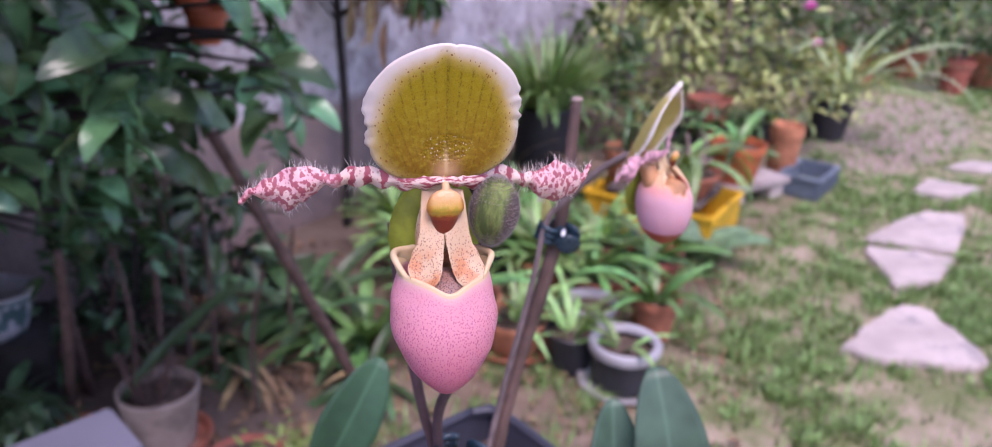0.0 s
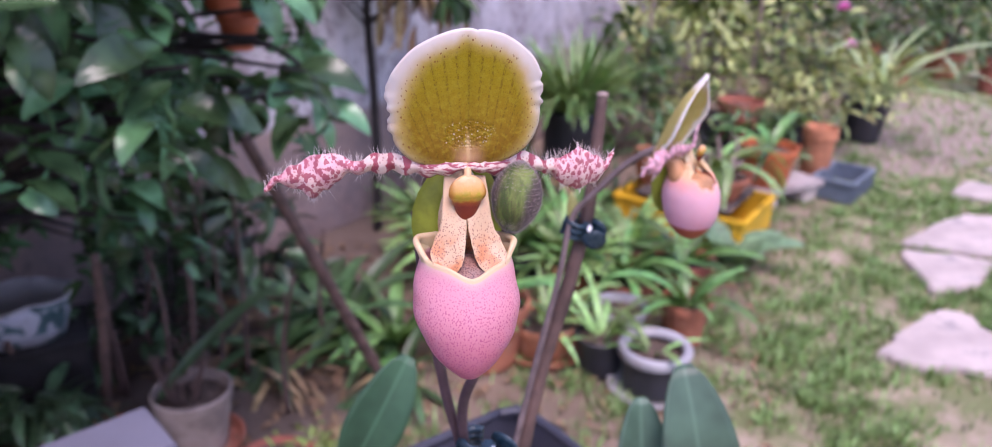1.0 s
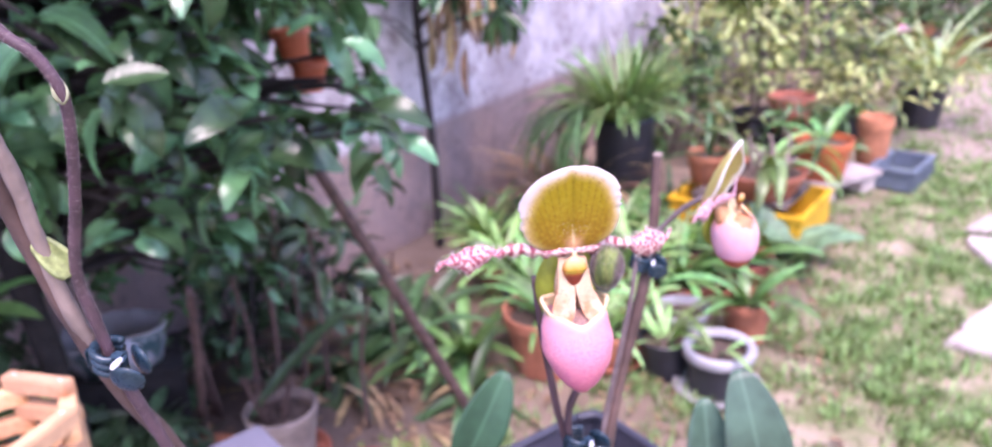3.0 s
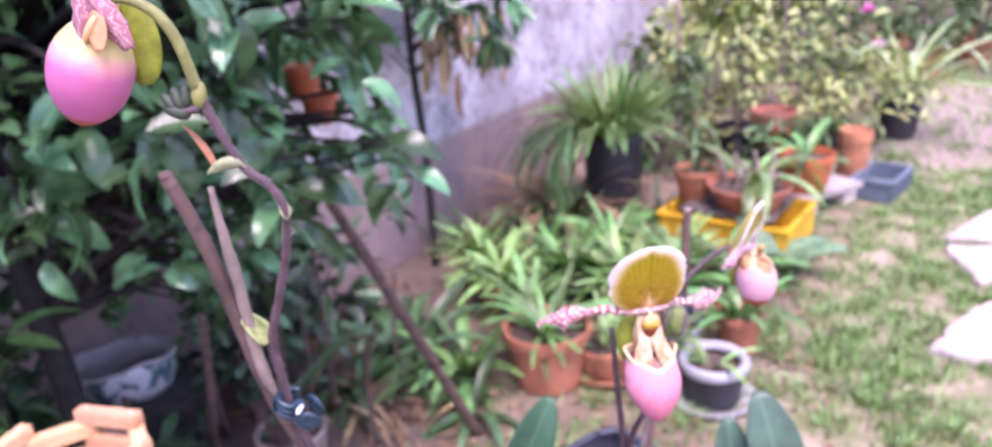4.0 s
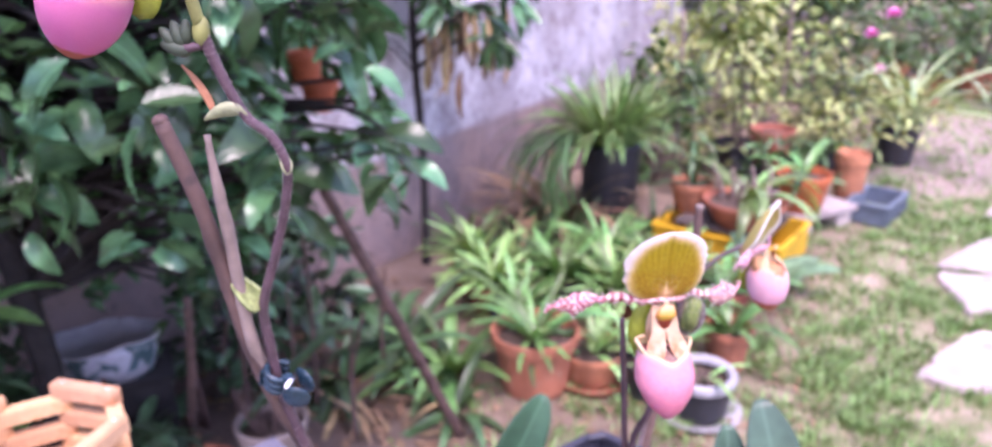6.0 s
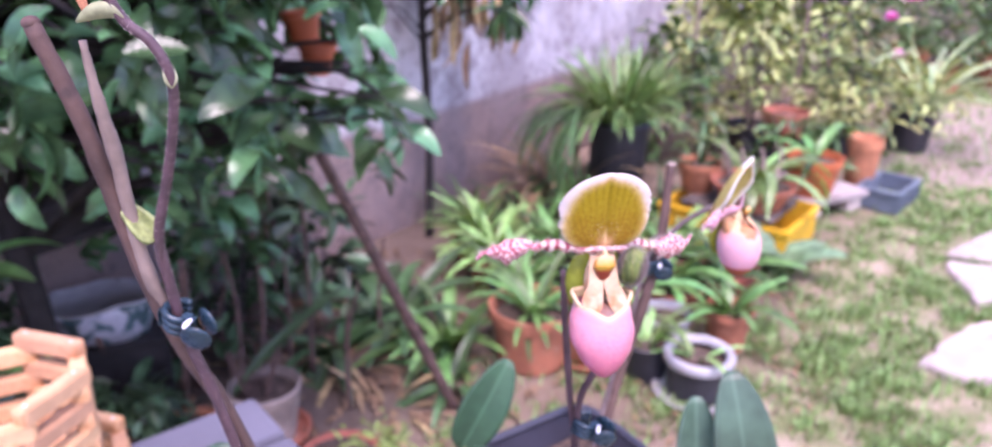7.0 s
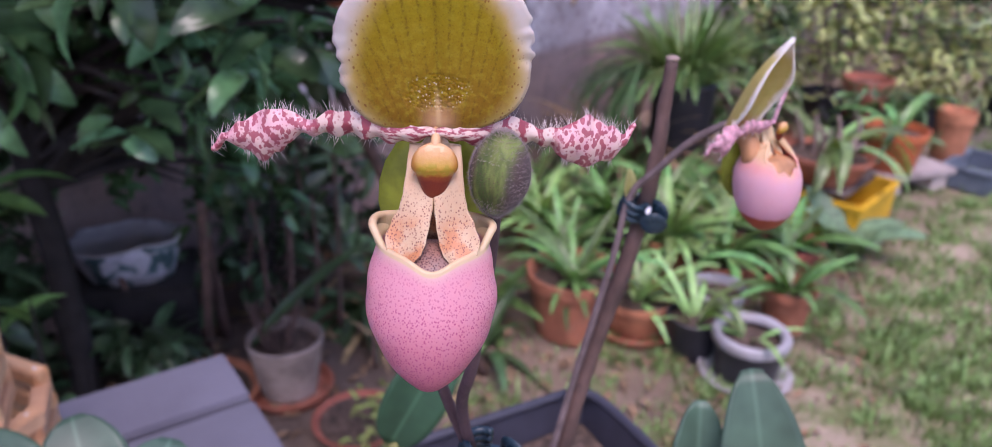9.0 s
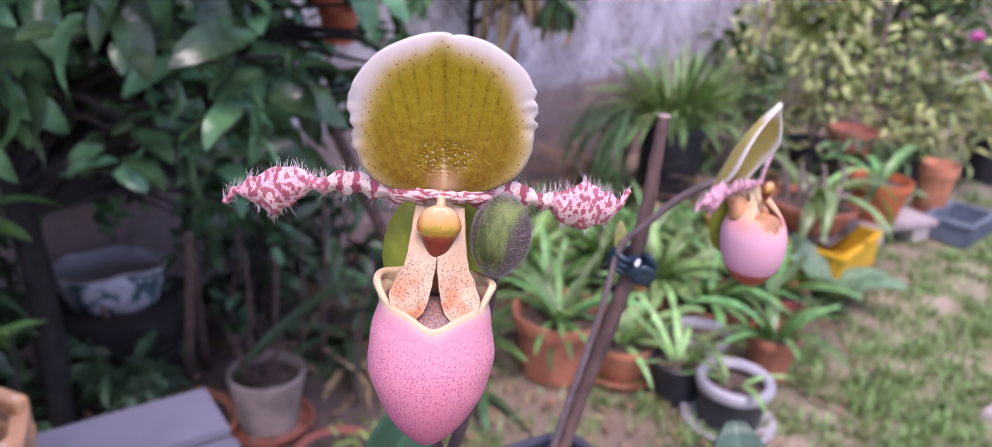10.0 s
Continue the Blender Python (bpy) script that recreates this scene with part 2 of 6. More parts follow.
def cream_material(name, dark=(0.33, 0.1, 0.03), amount=0.6, blush=0.5, size=1.0, base=None, tall=0.8):
    m, nt, b, at = start(name, 0.45, 0.35)
    x, y, z = node(nt, "SeparateXYZ", {0: at}).outputs
    c = mix(nt, noise_(nt, at, 250.0), *(base or ((0.62, 0.42, 0.22), (0.7, 0.54, 0.36))))
    c = mix(nt, math_(nt, "MULTIPLY", math_(nt, "MULTIPLY", smooth(nt, z, -0.014, -0.0195), smooth(nt, noise_(nt, at, 210.0, 4.0), 0.42, 0.6)), blush), c, (0.48, 0.15, 0.045))
    s = speckle(nt, at, 2300.0, 0.17 * size, 0.3 * size, (1, 1, tall))
    c = mix(nt, math_(nt, "MULTIPLY", math_(nt, "MULTIPLY", s, amount), smooth(nt, z, -0.009, -0.0155)), c, dark)
    petal_finish(nt, b, c, at, 0.3, 0.2)
    return m


def bud_material():
    m, nt, b, at = start("hairy_bud", 0.55, 0.3)
    x, y, z = node(nt, "SeparateXYZ", {0: at}).outputs
    c = mix(nt, smooth(nt, noise_(nt, node(nt, "Mapping", {"Vector": at, "Rotation": (0, 0.35, 0), "Scale": (1.0, 1.0, 0.3)}).outputs[0], 420.0, 3.0), 0.35, 0.65), (0.05, 0.075, 0.02), (0.17, 0.22, 0.055))
    seam = math_(nt, "ABSOLUTE", math_(nt, "SUBTRACT", x, math_(nt, "MULTIPLY", z, 0.12)))
    c = mix(nt, smooth(nt, math_(nt, "ADD", seam, math_(nt, "MULTIPLY", noise_(nt, at, 700.0), 0.0016)), 0.0028, 0.0056), c, (0.075, 0.055, 0.055))
    rib = math_(nt, "SINE", math_(nt, "MULTIPLY", math_(nt, "ADD", x, math_(nt, "MULTIPLY", z, 0.15)), 1500.0))
    c = mix(nt, smooth(nt, rib, 0.3, 1.0, 0.0, 0.18), c, (0.1, 0.05, 0.04))
    c = mix(nt, math_(nt, "MULTIPLY", speckle(nt, at, 1500.0, 0.12, 0.3), 0.5), c, (0.1, 0.03, 0.05))
    petal_finish(nt, b, c, at, 0.1, 0.5, 2500.0)
    return m


def ground_material():
    m, nt, b, at = start("earth_and_turf", 0.95, 0.2)
    x, y, z = node(nt, "SeparateXYZ", {0: at}).outputs
    n1, n2, n3 = noise_(nt, at, 1.6, 4.0), noise_(nt, at, 9.0, 5.0), noise_(nt, at, 120.0, 6.0)
    # bed soil: darker earth, with some of the tree's shade in its colour
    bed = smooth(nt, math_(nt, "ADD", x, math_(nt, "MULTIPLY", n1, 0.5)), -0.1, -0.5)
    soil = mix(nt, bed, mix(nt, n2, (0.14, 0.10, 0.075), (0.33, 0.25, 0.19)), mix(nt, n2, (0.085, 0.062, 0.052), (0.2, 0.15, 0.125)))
    turf = mix(nt, smooth(nt, noise_(nt, at, 5.0, 6.0, 0.65), 0.4, 0.6), (0.19, 0.21, 0.095), (0.4, 0.32, 0.235))
    side = math_(nt, "SUBTRACT", math_(nt, "SUBTRACT", x, math_(nt, "MULTIPLY", y, 0.5)), math_(nt, "MULTIPLY", n1, 0.5))
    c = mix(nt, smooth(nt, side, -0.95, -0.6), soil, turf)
    px = math_(nt, "DIVIDE", math_(nt, "SUBTRACT", math_(nt, "SUBTRACT", x, 2.5), math_(nt, "MULTIPLY", math_(nt, "SUBTRACT", y, 5.4), 0.55)), 0.62)
    py = math_(nt, "DIVIDE", math_(nt, "SUBTRACT", y, 5.4), 1.1)
    worn = math_(nt, "ADD", math_(nt, "ADD", math_(nt, "MULTIPLY", px, px), math_(nt, "MULTIPLY", py, py)), math_(nt, "MULTIPLY", n2, 0.5))
    c = mix(nt, smooth(nt, worn, 1.4, 1.0), c, mix(nt, n2, (0.3, 0.22, 0.19), (0.46, 0.36, 0.32)))
    c = mix(nt, 0.6, c, mix(nt, n3, (0.25, 0.25, 0.25), (0.75, 0.75, 0.75)), "OVERLAY")
    nt.links.new(c, b.inputs["Base Color"])
    bump_(nt, b, math_(nt, "ADD", n3, n2), 0.7, 0.02)
    return m


def wall_material():
    m, nt, b, at = start("weathered_plaster", 0.9, 0.2)
    x, y, z = node(nt, "SeparateXYZ", {0: at}).outputs
    n1, n2, n3 = noise_(nt, at, 1.3, 5.0), noise_(nt, at, 7.0, 6.0), noise_(nt, at, 70.0, 5.0)
    up = mix(nt, n2, (0.42, 0.39, 0.44), (0.64, 0.61, 0.66))
    low = mix(nt, n2, (0.2, 0.145, 0.135), (0.38, 0.275, 0.25))
    h = math_(nt, "ADD", z, math_(nt, "MULTIPLY", n1, 0.12))
    c = mix(nt, smooth(nt, h, 0.64, 0.7), low, up)
    streak = node(nt, "Mapping", {"Vector": at, "Scale": (1.0, 1.0, 0.35)})
    c = mix(nt, smooth(nt, noise_(nt, streak.outputs[0], 2.2, 6.0, 0.6), 0.44, 0.62, 0.0, 0.6), c, (0.19, 0.165, 0.185))
    c = mix(nt, smooth(nt, noise_(nt, at, 9.0, 7.0, 0.7), 0.48, 0.62, 0.0, 0.6), c, (0.16, 0.125, 0.13))
    c = mix(nt, smooth(nt, noise_(nt, at, 0.7, 3.0), 0.42, 0.62, 0.0, 0.45), c, (0.26, 0.2, 0.2))
    c = mix(nt, smooth(nt, noise_(nt, at, 26.0, 5.0, 0.7), 0.56, 0.68, 0.0, 0.5), c, (0.12, 0.09, 0.09))
    nt.links.new(c, b.inputs["Base Color"])
    bump_(nt, b, math_(nt, "ADD", n3, math_(nt, "MULTIPLY", n2, 2.0)), 0.8, 0.012)
    return m


def boat_sepal_material():
    m, nt, b, at = start("old_dorsal_sepal", 0.5, 0.35)
    x, y, z = node(nt, "SeparateXYZ", {0: at}).outputs
    w = math_(nt, "ADD", node(nt, "Attribute", attribute_name="margin").outputs["Fac"], math_(nt, "MULTIPLY", noise_(nt, at, 300.0), 0.16))
    c = mix(nt, noise_(nt, at, 300.0), (0.44, 0.37, 0.09), (0.58, 0.5, 0.2))
    c = mix(nt, smooth(nt, y, 0.012, 0.0), c, (0.5, 0.28, 0.12))
    side = smooth(nt, w, 0.92, 1.04)
    c = mix(nt, math_(nt, "MAXIMUM", side, smooth(nt, y, 0.034, 0.04)), c, (0.8, 0.74, 0.68))
    petal_finish(nt, b, c, at, 0.15, 0.3, 700.0, 0.2)
    return m


SEPAL_OLD = boat_sepal_material()
SEPAL, PETAL, BUD = sepal_material(), petal_material(), bud_material()
POUCH = pouch_material("speckled_pink_pouch", (0.58, 0.24, 0.295), (0.42, 0.105, 0.165), (0.56, 0.41, 0.24), 0.95)
POUCH_OLD = pouch_material("fading_pink_pouch", (0.6, 0.32, 0.38), (0.5, 0.19, 0.29), (0.66, 0.46, 0.24), 0.15, -0.021, -0.0352, (-0.0135, (0.66, 0.43, 0.25)))
POUCH_MAUVE = pouch_material("mauve_pink_pouch", (0.52, 0.135, 0.285), (0.45, 0.09, 0.23), (0.66, 0.55, 0.24), 0.15, -0.02, -0.041, (-0.0172, (0.56, 0.42, 0.17)))
LOBE, THROAT = cream_material("cream_lobe", (0.15, 0.05, 0.045), 0.85, 0.75, 1.3, ((0.44, 0.27, 0.155), (0.52, 0.37, 0.24)), 0.6), cream_material("speckled_throat", (0.08, 0.025, 0.03), 0.9, 0.2, 1.6, ((0.22, 0.135, 0.12), (0.3, 0.19, 0.17)))
LOBE_OLD = cream_material("browning_lobe", (0.3, 0.1, 0.03), 0.4, 1.0)
def shield_material():
    m, nt, b, at = start("golden_shield", 0.34, 0.5)
    x, y, z = node(nt, "SeparateXYZ", {0: at}).outputs
    zz = math_(nt, "ADD", z, math_(nt, "MULTIPLY", noise_(nt, at, 400.0), 0.0016))
    c = ramp(nt, node(nt, "MapRange", {0: zz, 1: -0.0139, 2: -0.0017}).outputs[0], [(0.0, (0.3, 0.08, 0.03)), (0.12, (0.17, 0.025, 0.01)), (0.44, (0.14, 0.016, 0.008)), (0.54, (0.24, 0.05, 0.012)), (0.6, (0.46, 0.22, 0.02)), (0.74, (0.52, 0.3, 0.06)), (1.0, (0.6, 0.33, 0.16))])
    mid = math_(nt, "MULTIPLY", smooth(nt, zz, -0.0075, -0.0064), smooth(nt, zz, -0.0040, -0.0055))
    c = mix(nt, math_(nt, "MULTIPLY", mid, smooth(nt, noise_(nt, at, 650.0, 3.0), 0.45, 0.6, 0.1, 0.75)), c, (0.33, 0.26, 0.02))
    rim = smooth(nt, math_(nt, "ABSOLUTE", x), 0.0028, 0.0042)
    c = mix(nt, math_(nt, "MULTIPLY", rim, 0.7), c, (0.36, 0.12, 0.02))
    petal_finish(nt, b, c, at, 0.2, 0.5, 900.0)
    return m


SHIELD = shield_material()
SYNSEPAL = surface("green_synsepal", (0.27, 0.3, 0.03), 0.45, 0.7, 1.2, 150.0, 900.0, 0.2, 0.0003, thin=0.2)
HAIR = surface("pale_hairs", (0.6, 0.5, 0.48), 0.6, 0.9, 1.1, 100.0, 500.0, 0)
HAIR_DARK = surface("mauve_hairs", (0.36, 0.29, 0.29), 0.6, 0.9, 1.1, 100.0, 500.0, 0)
PEACH = surface("peach_petal", (0.46, 0.22, 0.1), 0.55, 0.7, 1.15, 150.0, 900.0, 0.3, 0.0003)
PEACH_PALE = surface("pale_peach_ridge", (0.56, 0.33, 0.17), 0.5, 0.85, 1.1, 300.0, 1200.0, 0.2, 0.0003)
STEM = surface("purple_brown_stem", (0.075, 0.04, 0.05), 0.6, 0.7, 1.3, 120.0, 1200.0, 0.4, 0.0004)
BUD_DARK = surface("grey_green_bud", (0.032, 0.045, 0.026), 0.6, 0.7, 1.3, 150.0, 900.0, 0.4, 0.0004)
STEM_PALE = surface("greyish_mauve_stem", (0.14, 0.1, 0.1), 0.65, 0.7, 1.25, 120.0, 1200.0, 0.4, 0.0004)
STEM_GREEN = surface("olive_green_stem", (0.2, 0.2, 0.06), 0.55, 0.7, 1.2, 120.0, 1200.0, 0.3, 0.0004)
BRACT = surface("pale_green_bract", (0.34, 0.355, 0.205), 0.5, 0.7, 1.2, 150.0, 900.0, 0.3, 0.0004, thin=0.2)
BRACT_GREEN = surface("yellow_green_bract", (0.31, 0.36, 0.14), 0.5, 0.6, 1.2, 250.0, 1200.0, 0.3, 0.0004, thin=0.25)
BRACT_DRY = surface("dry_orange_bract", (0.4, 0.17, 0.085), 0.7, 0.7, 1.2, 150.0, 900.0, 0.3, 0.0004)
def withered_material():
    m, nt, b, at = start("withered_mauve_petal", 0.55, 0.4)
    x, y, z = node(nt, "SeparateXYZ", {0: at}).outputs
    w = math_(nt, "ADD", math_(nt, "MULTIPLY", x, 2600.0), math_(nt, "MULTIPLY", noise_(nt, at, 320.0, 4.0), 26.0))
    vein = smooth(nt, math_(nt, "SINE", w), 0.2, 0.9)
    c = mix(nt, noise_(nt, at, 400.0, 3.0), (0.2, 0.06, 0.08), (0.48, 0.21, 0.26))
    c = mix(nt, math_(nt, "MULTIPLY", vein, 0.45), c, (0.75, 0.5, 0.5))
    petal_finish(nt, b, c, at, 0.1, 0.5, 600.0)
    return m


WITHERED = withered_material()
WITHERED_OLD = surface("dried_petal", (0.55, 0.27, 0.33), 0.6, 0.5, 1.3, 320.0, 900.0, 0.6, 0.0008, other=(0.62, 0.44, 0.46))
STAKE = surface("weathered_cane", (0.095, 0.054, 0.046), 0.75, 0.6, 1.4, 40.0, 500.0, 0.5, 0.001, other=(0.065, 0.04, 0.038))
CANE_PALE = surface("pale_split_cane", (0.24, 0.175, 0.15), 0.75, 0.6, 1.3, 40.0, 500.0, 0.5, 0.001)
CLIP = surface("dark_blue_green_plastic", (0.012, 0.03, 0.045), 0.3, 0.8, 1.3, 60.0, 400.0, 0.05, 0.0003)
METAL = surface("steel_pin", (0.6, 0.6, 0.62), 0.3, 0.9, 1.1, 60.0, 400.0, 0)
ORCHID_LEAF_PALE = leafy("bluish_orchid_leaf", (0.06, 0.12, 0.08), 0.45, 0.5, thin=0.1, ridge=0.02, midrib=0.3)
ORCHID_LEAF = leafy("orchid_leaf", (0.026, 0.078, 0.038), 0.55, 0.5, thin=0.08, ridge=0.02, midrib=0.35)
GROUND, PLASTER = ground_material(), wall_material()
STONE = surface("pinkish_grey_slate", (0.46, 0.38, 0.35), 0.85, 0.8, 1.15, 5.0, 60.0, 0.5, 0.006, other=(0.3, 0.26, 0.25))
BARK = surface("grey_brown_bark", (0.13, 0.1, 0.09), 0.9, 0.5, 1.4, 25.0, 150.0, 0.8, 0.01)
# near-black: the shade under the tree is put into the bark colour
BARK_SHADED = surface("shade_darkened_bark", (0.02, 0.016, 0.017), 0.9, 0.6, 1.4, 25.0, 150.0, 0.8, 0.01)
GLOSSY = leafy("glossy_citrus_leaf", (0.061, 0.149, 0.063), 0.24, 1.4, thin=0.12, vein=1)
STRAP = leafy("strap_leaf", (0.115, 0.235, 0.07), 0.35, 1.2, thin=0.2)
STRAP_DARK = leafy("dark_strap_leaf", (0.05, 0.108, 0.04), 0.4, 0.8, thin=0.15)
# darker copy of the glossy leaf, with shade put into its colour
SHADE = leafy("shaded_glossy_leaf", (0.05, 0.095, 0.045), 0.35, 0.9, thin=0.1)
STRAP_PALE = leafy("pale_strap_leaf", (0.2, 0.33, 0.11), 0.35, 1.1, thin=0.22)
SPIDER = leafy("striped_strap_leaf", (0.075, 0.16, 0.045), 0.4, 0.9, edge=(0.24, 0.34, 0.13), thin=0.2)
SPIDER_PALE = leafy("pale_arching_leaf", (0.17, 0.27, 0.11), 0.4, 0.8, edge=(0.38, 0.44, 0.24), thin=0.22)
VARIEGATED = leafy("cream_edged_leaf", (0.105, 0.19, 0.055), 0.42, 1.1, edge=(0.42, 0.45, 0.18), thin=0.2)
BROAD = leafy("grey_green_broad_leaf", (0.15, 0.25, 0.14), 0.45, 0.4, thin=0.2)
LIME = leafy("lime_green_leaf", (0.2, 0.27, 0.075), 0.5, 0.7, thin=0.25)
HEDGE = leafy("hedge_leaf", (0.07, 0.13, 0.04), 0.45, 0.9, thin=0.2)
DRY_LEAF = surface("dry_brown_leaf", (0.25, 0.16, 0.09), 0.8, 0.6, 1.4, 30.0, 200.0, 0.3, 0.003, rnd=0.8)
GRASS = leafy("grass_blade", (0.2, 0.31, 0.11), 0.55, 1.1, thin=0.2)
TERRACOTTA = surface("terracotta", (0.37, 0.125, 0.072), 0.8, 0.7, 1.2, 12.0, 130.0, 0.3, 0.003, rnd=0.5, other=(0.38, 0.2, 0.14), other_at=(0.58, 0.75))
ORANGE_PLASTIC = surface("orange_plastic", (0.5, 0.13, 0.05), 0.5, 0.85, 1.15, 12.0, 130.0, 0.1, 0.002, rnd=0.2)
BLACK_PLASTIC = surface("black_plastic", (0.022, 0.022, 0.028), 0.5, 0.8, 1.3, 12.0, 130.0, 0.15, 0.002)
WHITE_PLASTIC = surface("dull_white_plastic", (0.38, 0.365, 0.39), 0.55, 0.8, 1.1, 12.0, 90.0, 0.1, 0.002, other=(0.35, 0.31, 0.3))
PINK_WHITE = surface("dusty_pinkish_clay", (0.33, 0.25, 0.215), 0.8, 0.6, 1.15, 14.0, 90.0, 0.3, 0.003, other=(0.38, 0.3, 0.26))
YELLOW_PLASTIC = surface("yellow_plastic", (0.62, 0.36, 0.02), 0.45, 0.85, 1.1, 10.0, 90.0, 0.1, 0.002)
BLUE_PLASTIC = surface("faded_blue_plastic", (0.125, 0.155, 0.195), 0.5, 0.8, 1.2, 10.0, 90.0, 0.1, 0.002)
PLANTER = surface("dark_slate_plastic", (0.035, 0.035, 0.05), 0.45, 0.85, 1.2, 20.0, 200.0, 0.15, 0.001)
SOIL = surface("potting_bark", (0.09, 0.06, 0.045), 0.95, 0.5, 1.6, 60.0, 250.0, 0.9, 0.01, other=(0.25, 0.16, 0.12))
SLAT = surface("grey_painted_slat", (0.12, 0.12, 0.155), 0.6, 0.85, 1.12, 6.0, 150.0, 0.3, 0.0015, rnd=0.15)
PINE = surface("raw_pine", (0.62, 0.36, 0.2), 0.6, 0.8, 1.15, 25.0, 220.0, 0.25, 0.001, rnd=0.25, other=(0.52, 0.26, 0.12))
TUB = surface("patterned_plastic_tub", (0.05, 0.1, 0.115), 0.35, 0.5, 1.3, 11.0, 60.0, 0.1, 0.002, other=(0.42, 0.42, 0.5), other_at=(0.47, 0.53))
BOARD = surface("weathered_board", (0.32, 0.27, 0.26), 0.8, 0.7, 1.2, 10.0, 120.0, 0.4, 0.003)
PINK_FLOWER = surface("magenta_pink_flower", (0.75, 0.2, 0.5), 0.5, 0.8, 1.2, 30.0, 200.0, 0.1, 0.002)


# ---- building blocks ----
def mesh_of(name, verts, faces, material, soft=True):
    me = bpy.data.meshes.new(name)
    me.from_pydata([tuple(v) for v in verts], [], faces)
    me.materials.append(material)
    if soft:
        me.polygons.foreach_set("use_smooth", [True] * len(me.polygons))
    me.update()
    return me


def part(name, me, parent, label="", m=None, thick=0.0):
    ob = new(name, me)
    ob.parent = parent
    if m is not None:
        ob.matrix_basis = m
    if label:
        ob["label"] = label
    if thick:
        s = ob.modifiers.new("thickness", "SOLIDIFY")
        s.thickness, s.offset = thick, 0.0
    return ob


def thing(name, m, label, category, group="", kind=""):
    ob = new(name)
    ob.empty_display_size = 0.05
    ob.matrix_basis = m if isinstance(m, Matrix) else Matrix.Translation(m)
    return tagged(ob, label, category, group, kind)


def grid(f, nu, nv, close_u=False):
    """Vertices and faces of a sheet f(u, v), u and v from 0 to 1."""
    cols = nu if close_u else nu + 1
    verts = [f(i / nu, j / nv) for j in range(nv + 1) for i in range(cols)]
    faces = []
    for j in range(nv):
        for i in range(nu):
            a, b = j * cols + i, j * cols + (i + 1) % cols
            faces.append((a, b, b + cols, a + cols))
    return verts, faces


def spline(points, n):
    """n + 1 points on a Catmull-Rom curve through the given ones."""
    p = [Vector(q) for q in points]
    p = [2 * p[0] - p[1]] + p + [2 * p[-1] - p[-2]]
    out, k = [], len(p) - 3
    for i in range(n + 1):
        t = min(i / n * k, k - 1e-6)
        j, s = int(t), t - int(t)
        a, b, c, d = p[j:j + 4]
        out.append(0.5 * (2 * b + (c - a) * s + (2 * a - 5 * b + 4 * c - d) * s * s + (3 * b - 3 * c + d - a) * s ** 3))
    return out


def tube(name, points, radii, material, seg=10, n=24, rough=0.0, flat=1.0):
    """A round stem along a smooth curve; radii run from the first to the last point."""
    c = spline(points, n)
    k = len(radii) - 1
    verts, faces = [], []
    side = Vector((1, 0.2, 0.1))
    for i, q in enumerate(c):
        d = (c[min(i + 1, n)] - c[max(i - 1, 0)]).normalized()
        side = (side - d * side.dot(d)).normalized()
        up = d.cross(side)
        t = i / n * k
        j = min(int(t), k - 1)
        r = radii[j] + (radii[j + 1] - radii[j]) * (t - j)
        for s in range(seg):
            a = 2 * math.pi * s / seg
            w = 1 + rough * noise.noise(q * 40 / max(0.2, 200 * r) + Vector((s, 0, 0)))
            verts.append(q + (side * math.cos(a) + up * math.sin(a) * flat) * r * w)
    for i in range(n):
        for s in range(seg):
            a, b = i * seg + s, i * seg + (s + 1) % seg
            faces.append((a, b, b + seg, a + seg))
    faces.append(tuple(range(seg))[::-1])
    faces.append(tuple(range(n * seg, n * seg + seg)))
    return mesh_of(name, verts, faces, material)


def lathe(name, profile, material, seg=28, wobble=0.0, ring=False):
    """A turned form; profile of (radius, height) from the inside bottom round the rim to the outside bottom."""
    verts, faces = [], []
    for r, z in profile:
        for s in range(seg):
            a = 2 * math.pi * s / seg
            w = 1 + wobble * math.sin(3 * a + z * 20)
            verts.append((r * w * math.cos(a), r * w * math.sin(a), z))
    for i in range(len(profile) - 1):
        for s in range(seg):
            a, b = i * seg + s, i * seg + (s + 1) % seg
            faces.append((a, a + seg, b + seg, b))
    if ring:
        k = (len(profile) - 1) * seg
        faces += [(k + s, s, (s + 1) % seg, k + (s + 1) % seg) for s in range(seg)]
    else:
        faces.append(tuple(range(seg)))
        faces.append(tuple(range((len(profile) - 1) * seg, len(profile) * seg))[::-1])
    me = mesh_of(name, verts, faces, material)
    me.set_sharp_from_angle(angle=radians(35))
    return me


def block(name, size, material, bevel=0.003, taper=1.0):
    """A bevelled box standing on z = 0, centred in x and y."""
    bm = bmesh.new()
    bmesh.ops.create_cube(bm, size=1.0)
    for v in bm.verts:
        k = taper if v.co.z < 0 else 1.0
        v.co = Vector((v.co.x * size[0] * k, v.co.y * size[1] * k, (v.co.z + 0.5) * size[2]))
    if bevel:
        bmesh.ops.bevel(bm, geom=bm.edges[:], offset=bevel, segments=2, affect="EDGES")
    me = bpy.data.meshes.new(name)
    bm.to_mesh(me)
    bm.free()
    me.materials.append(material)
    return me


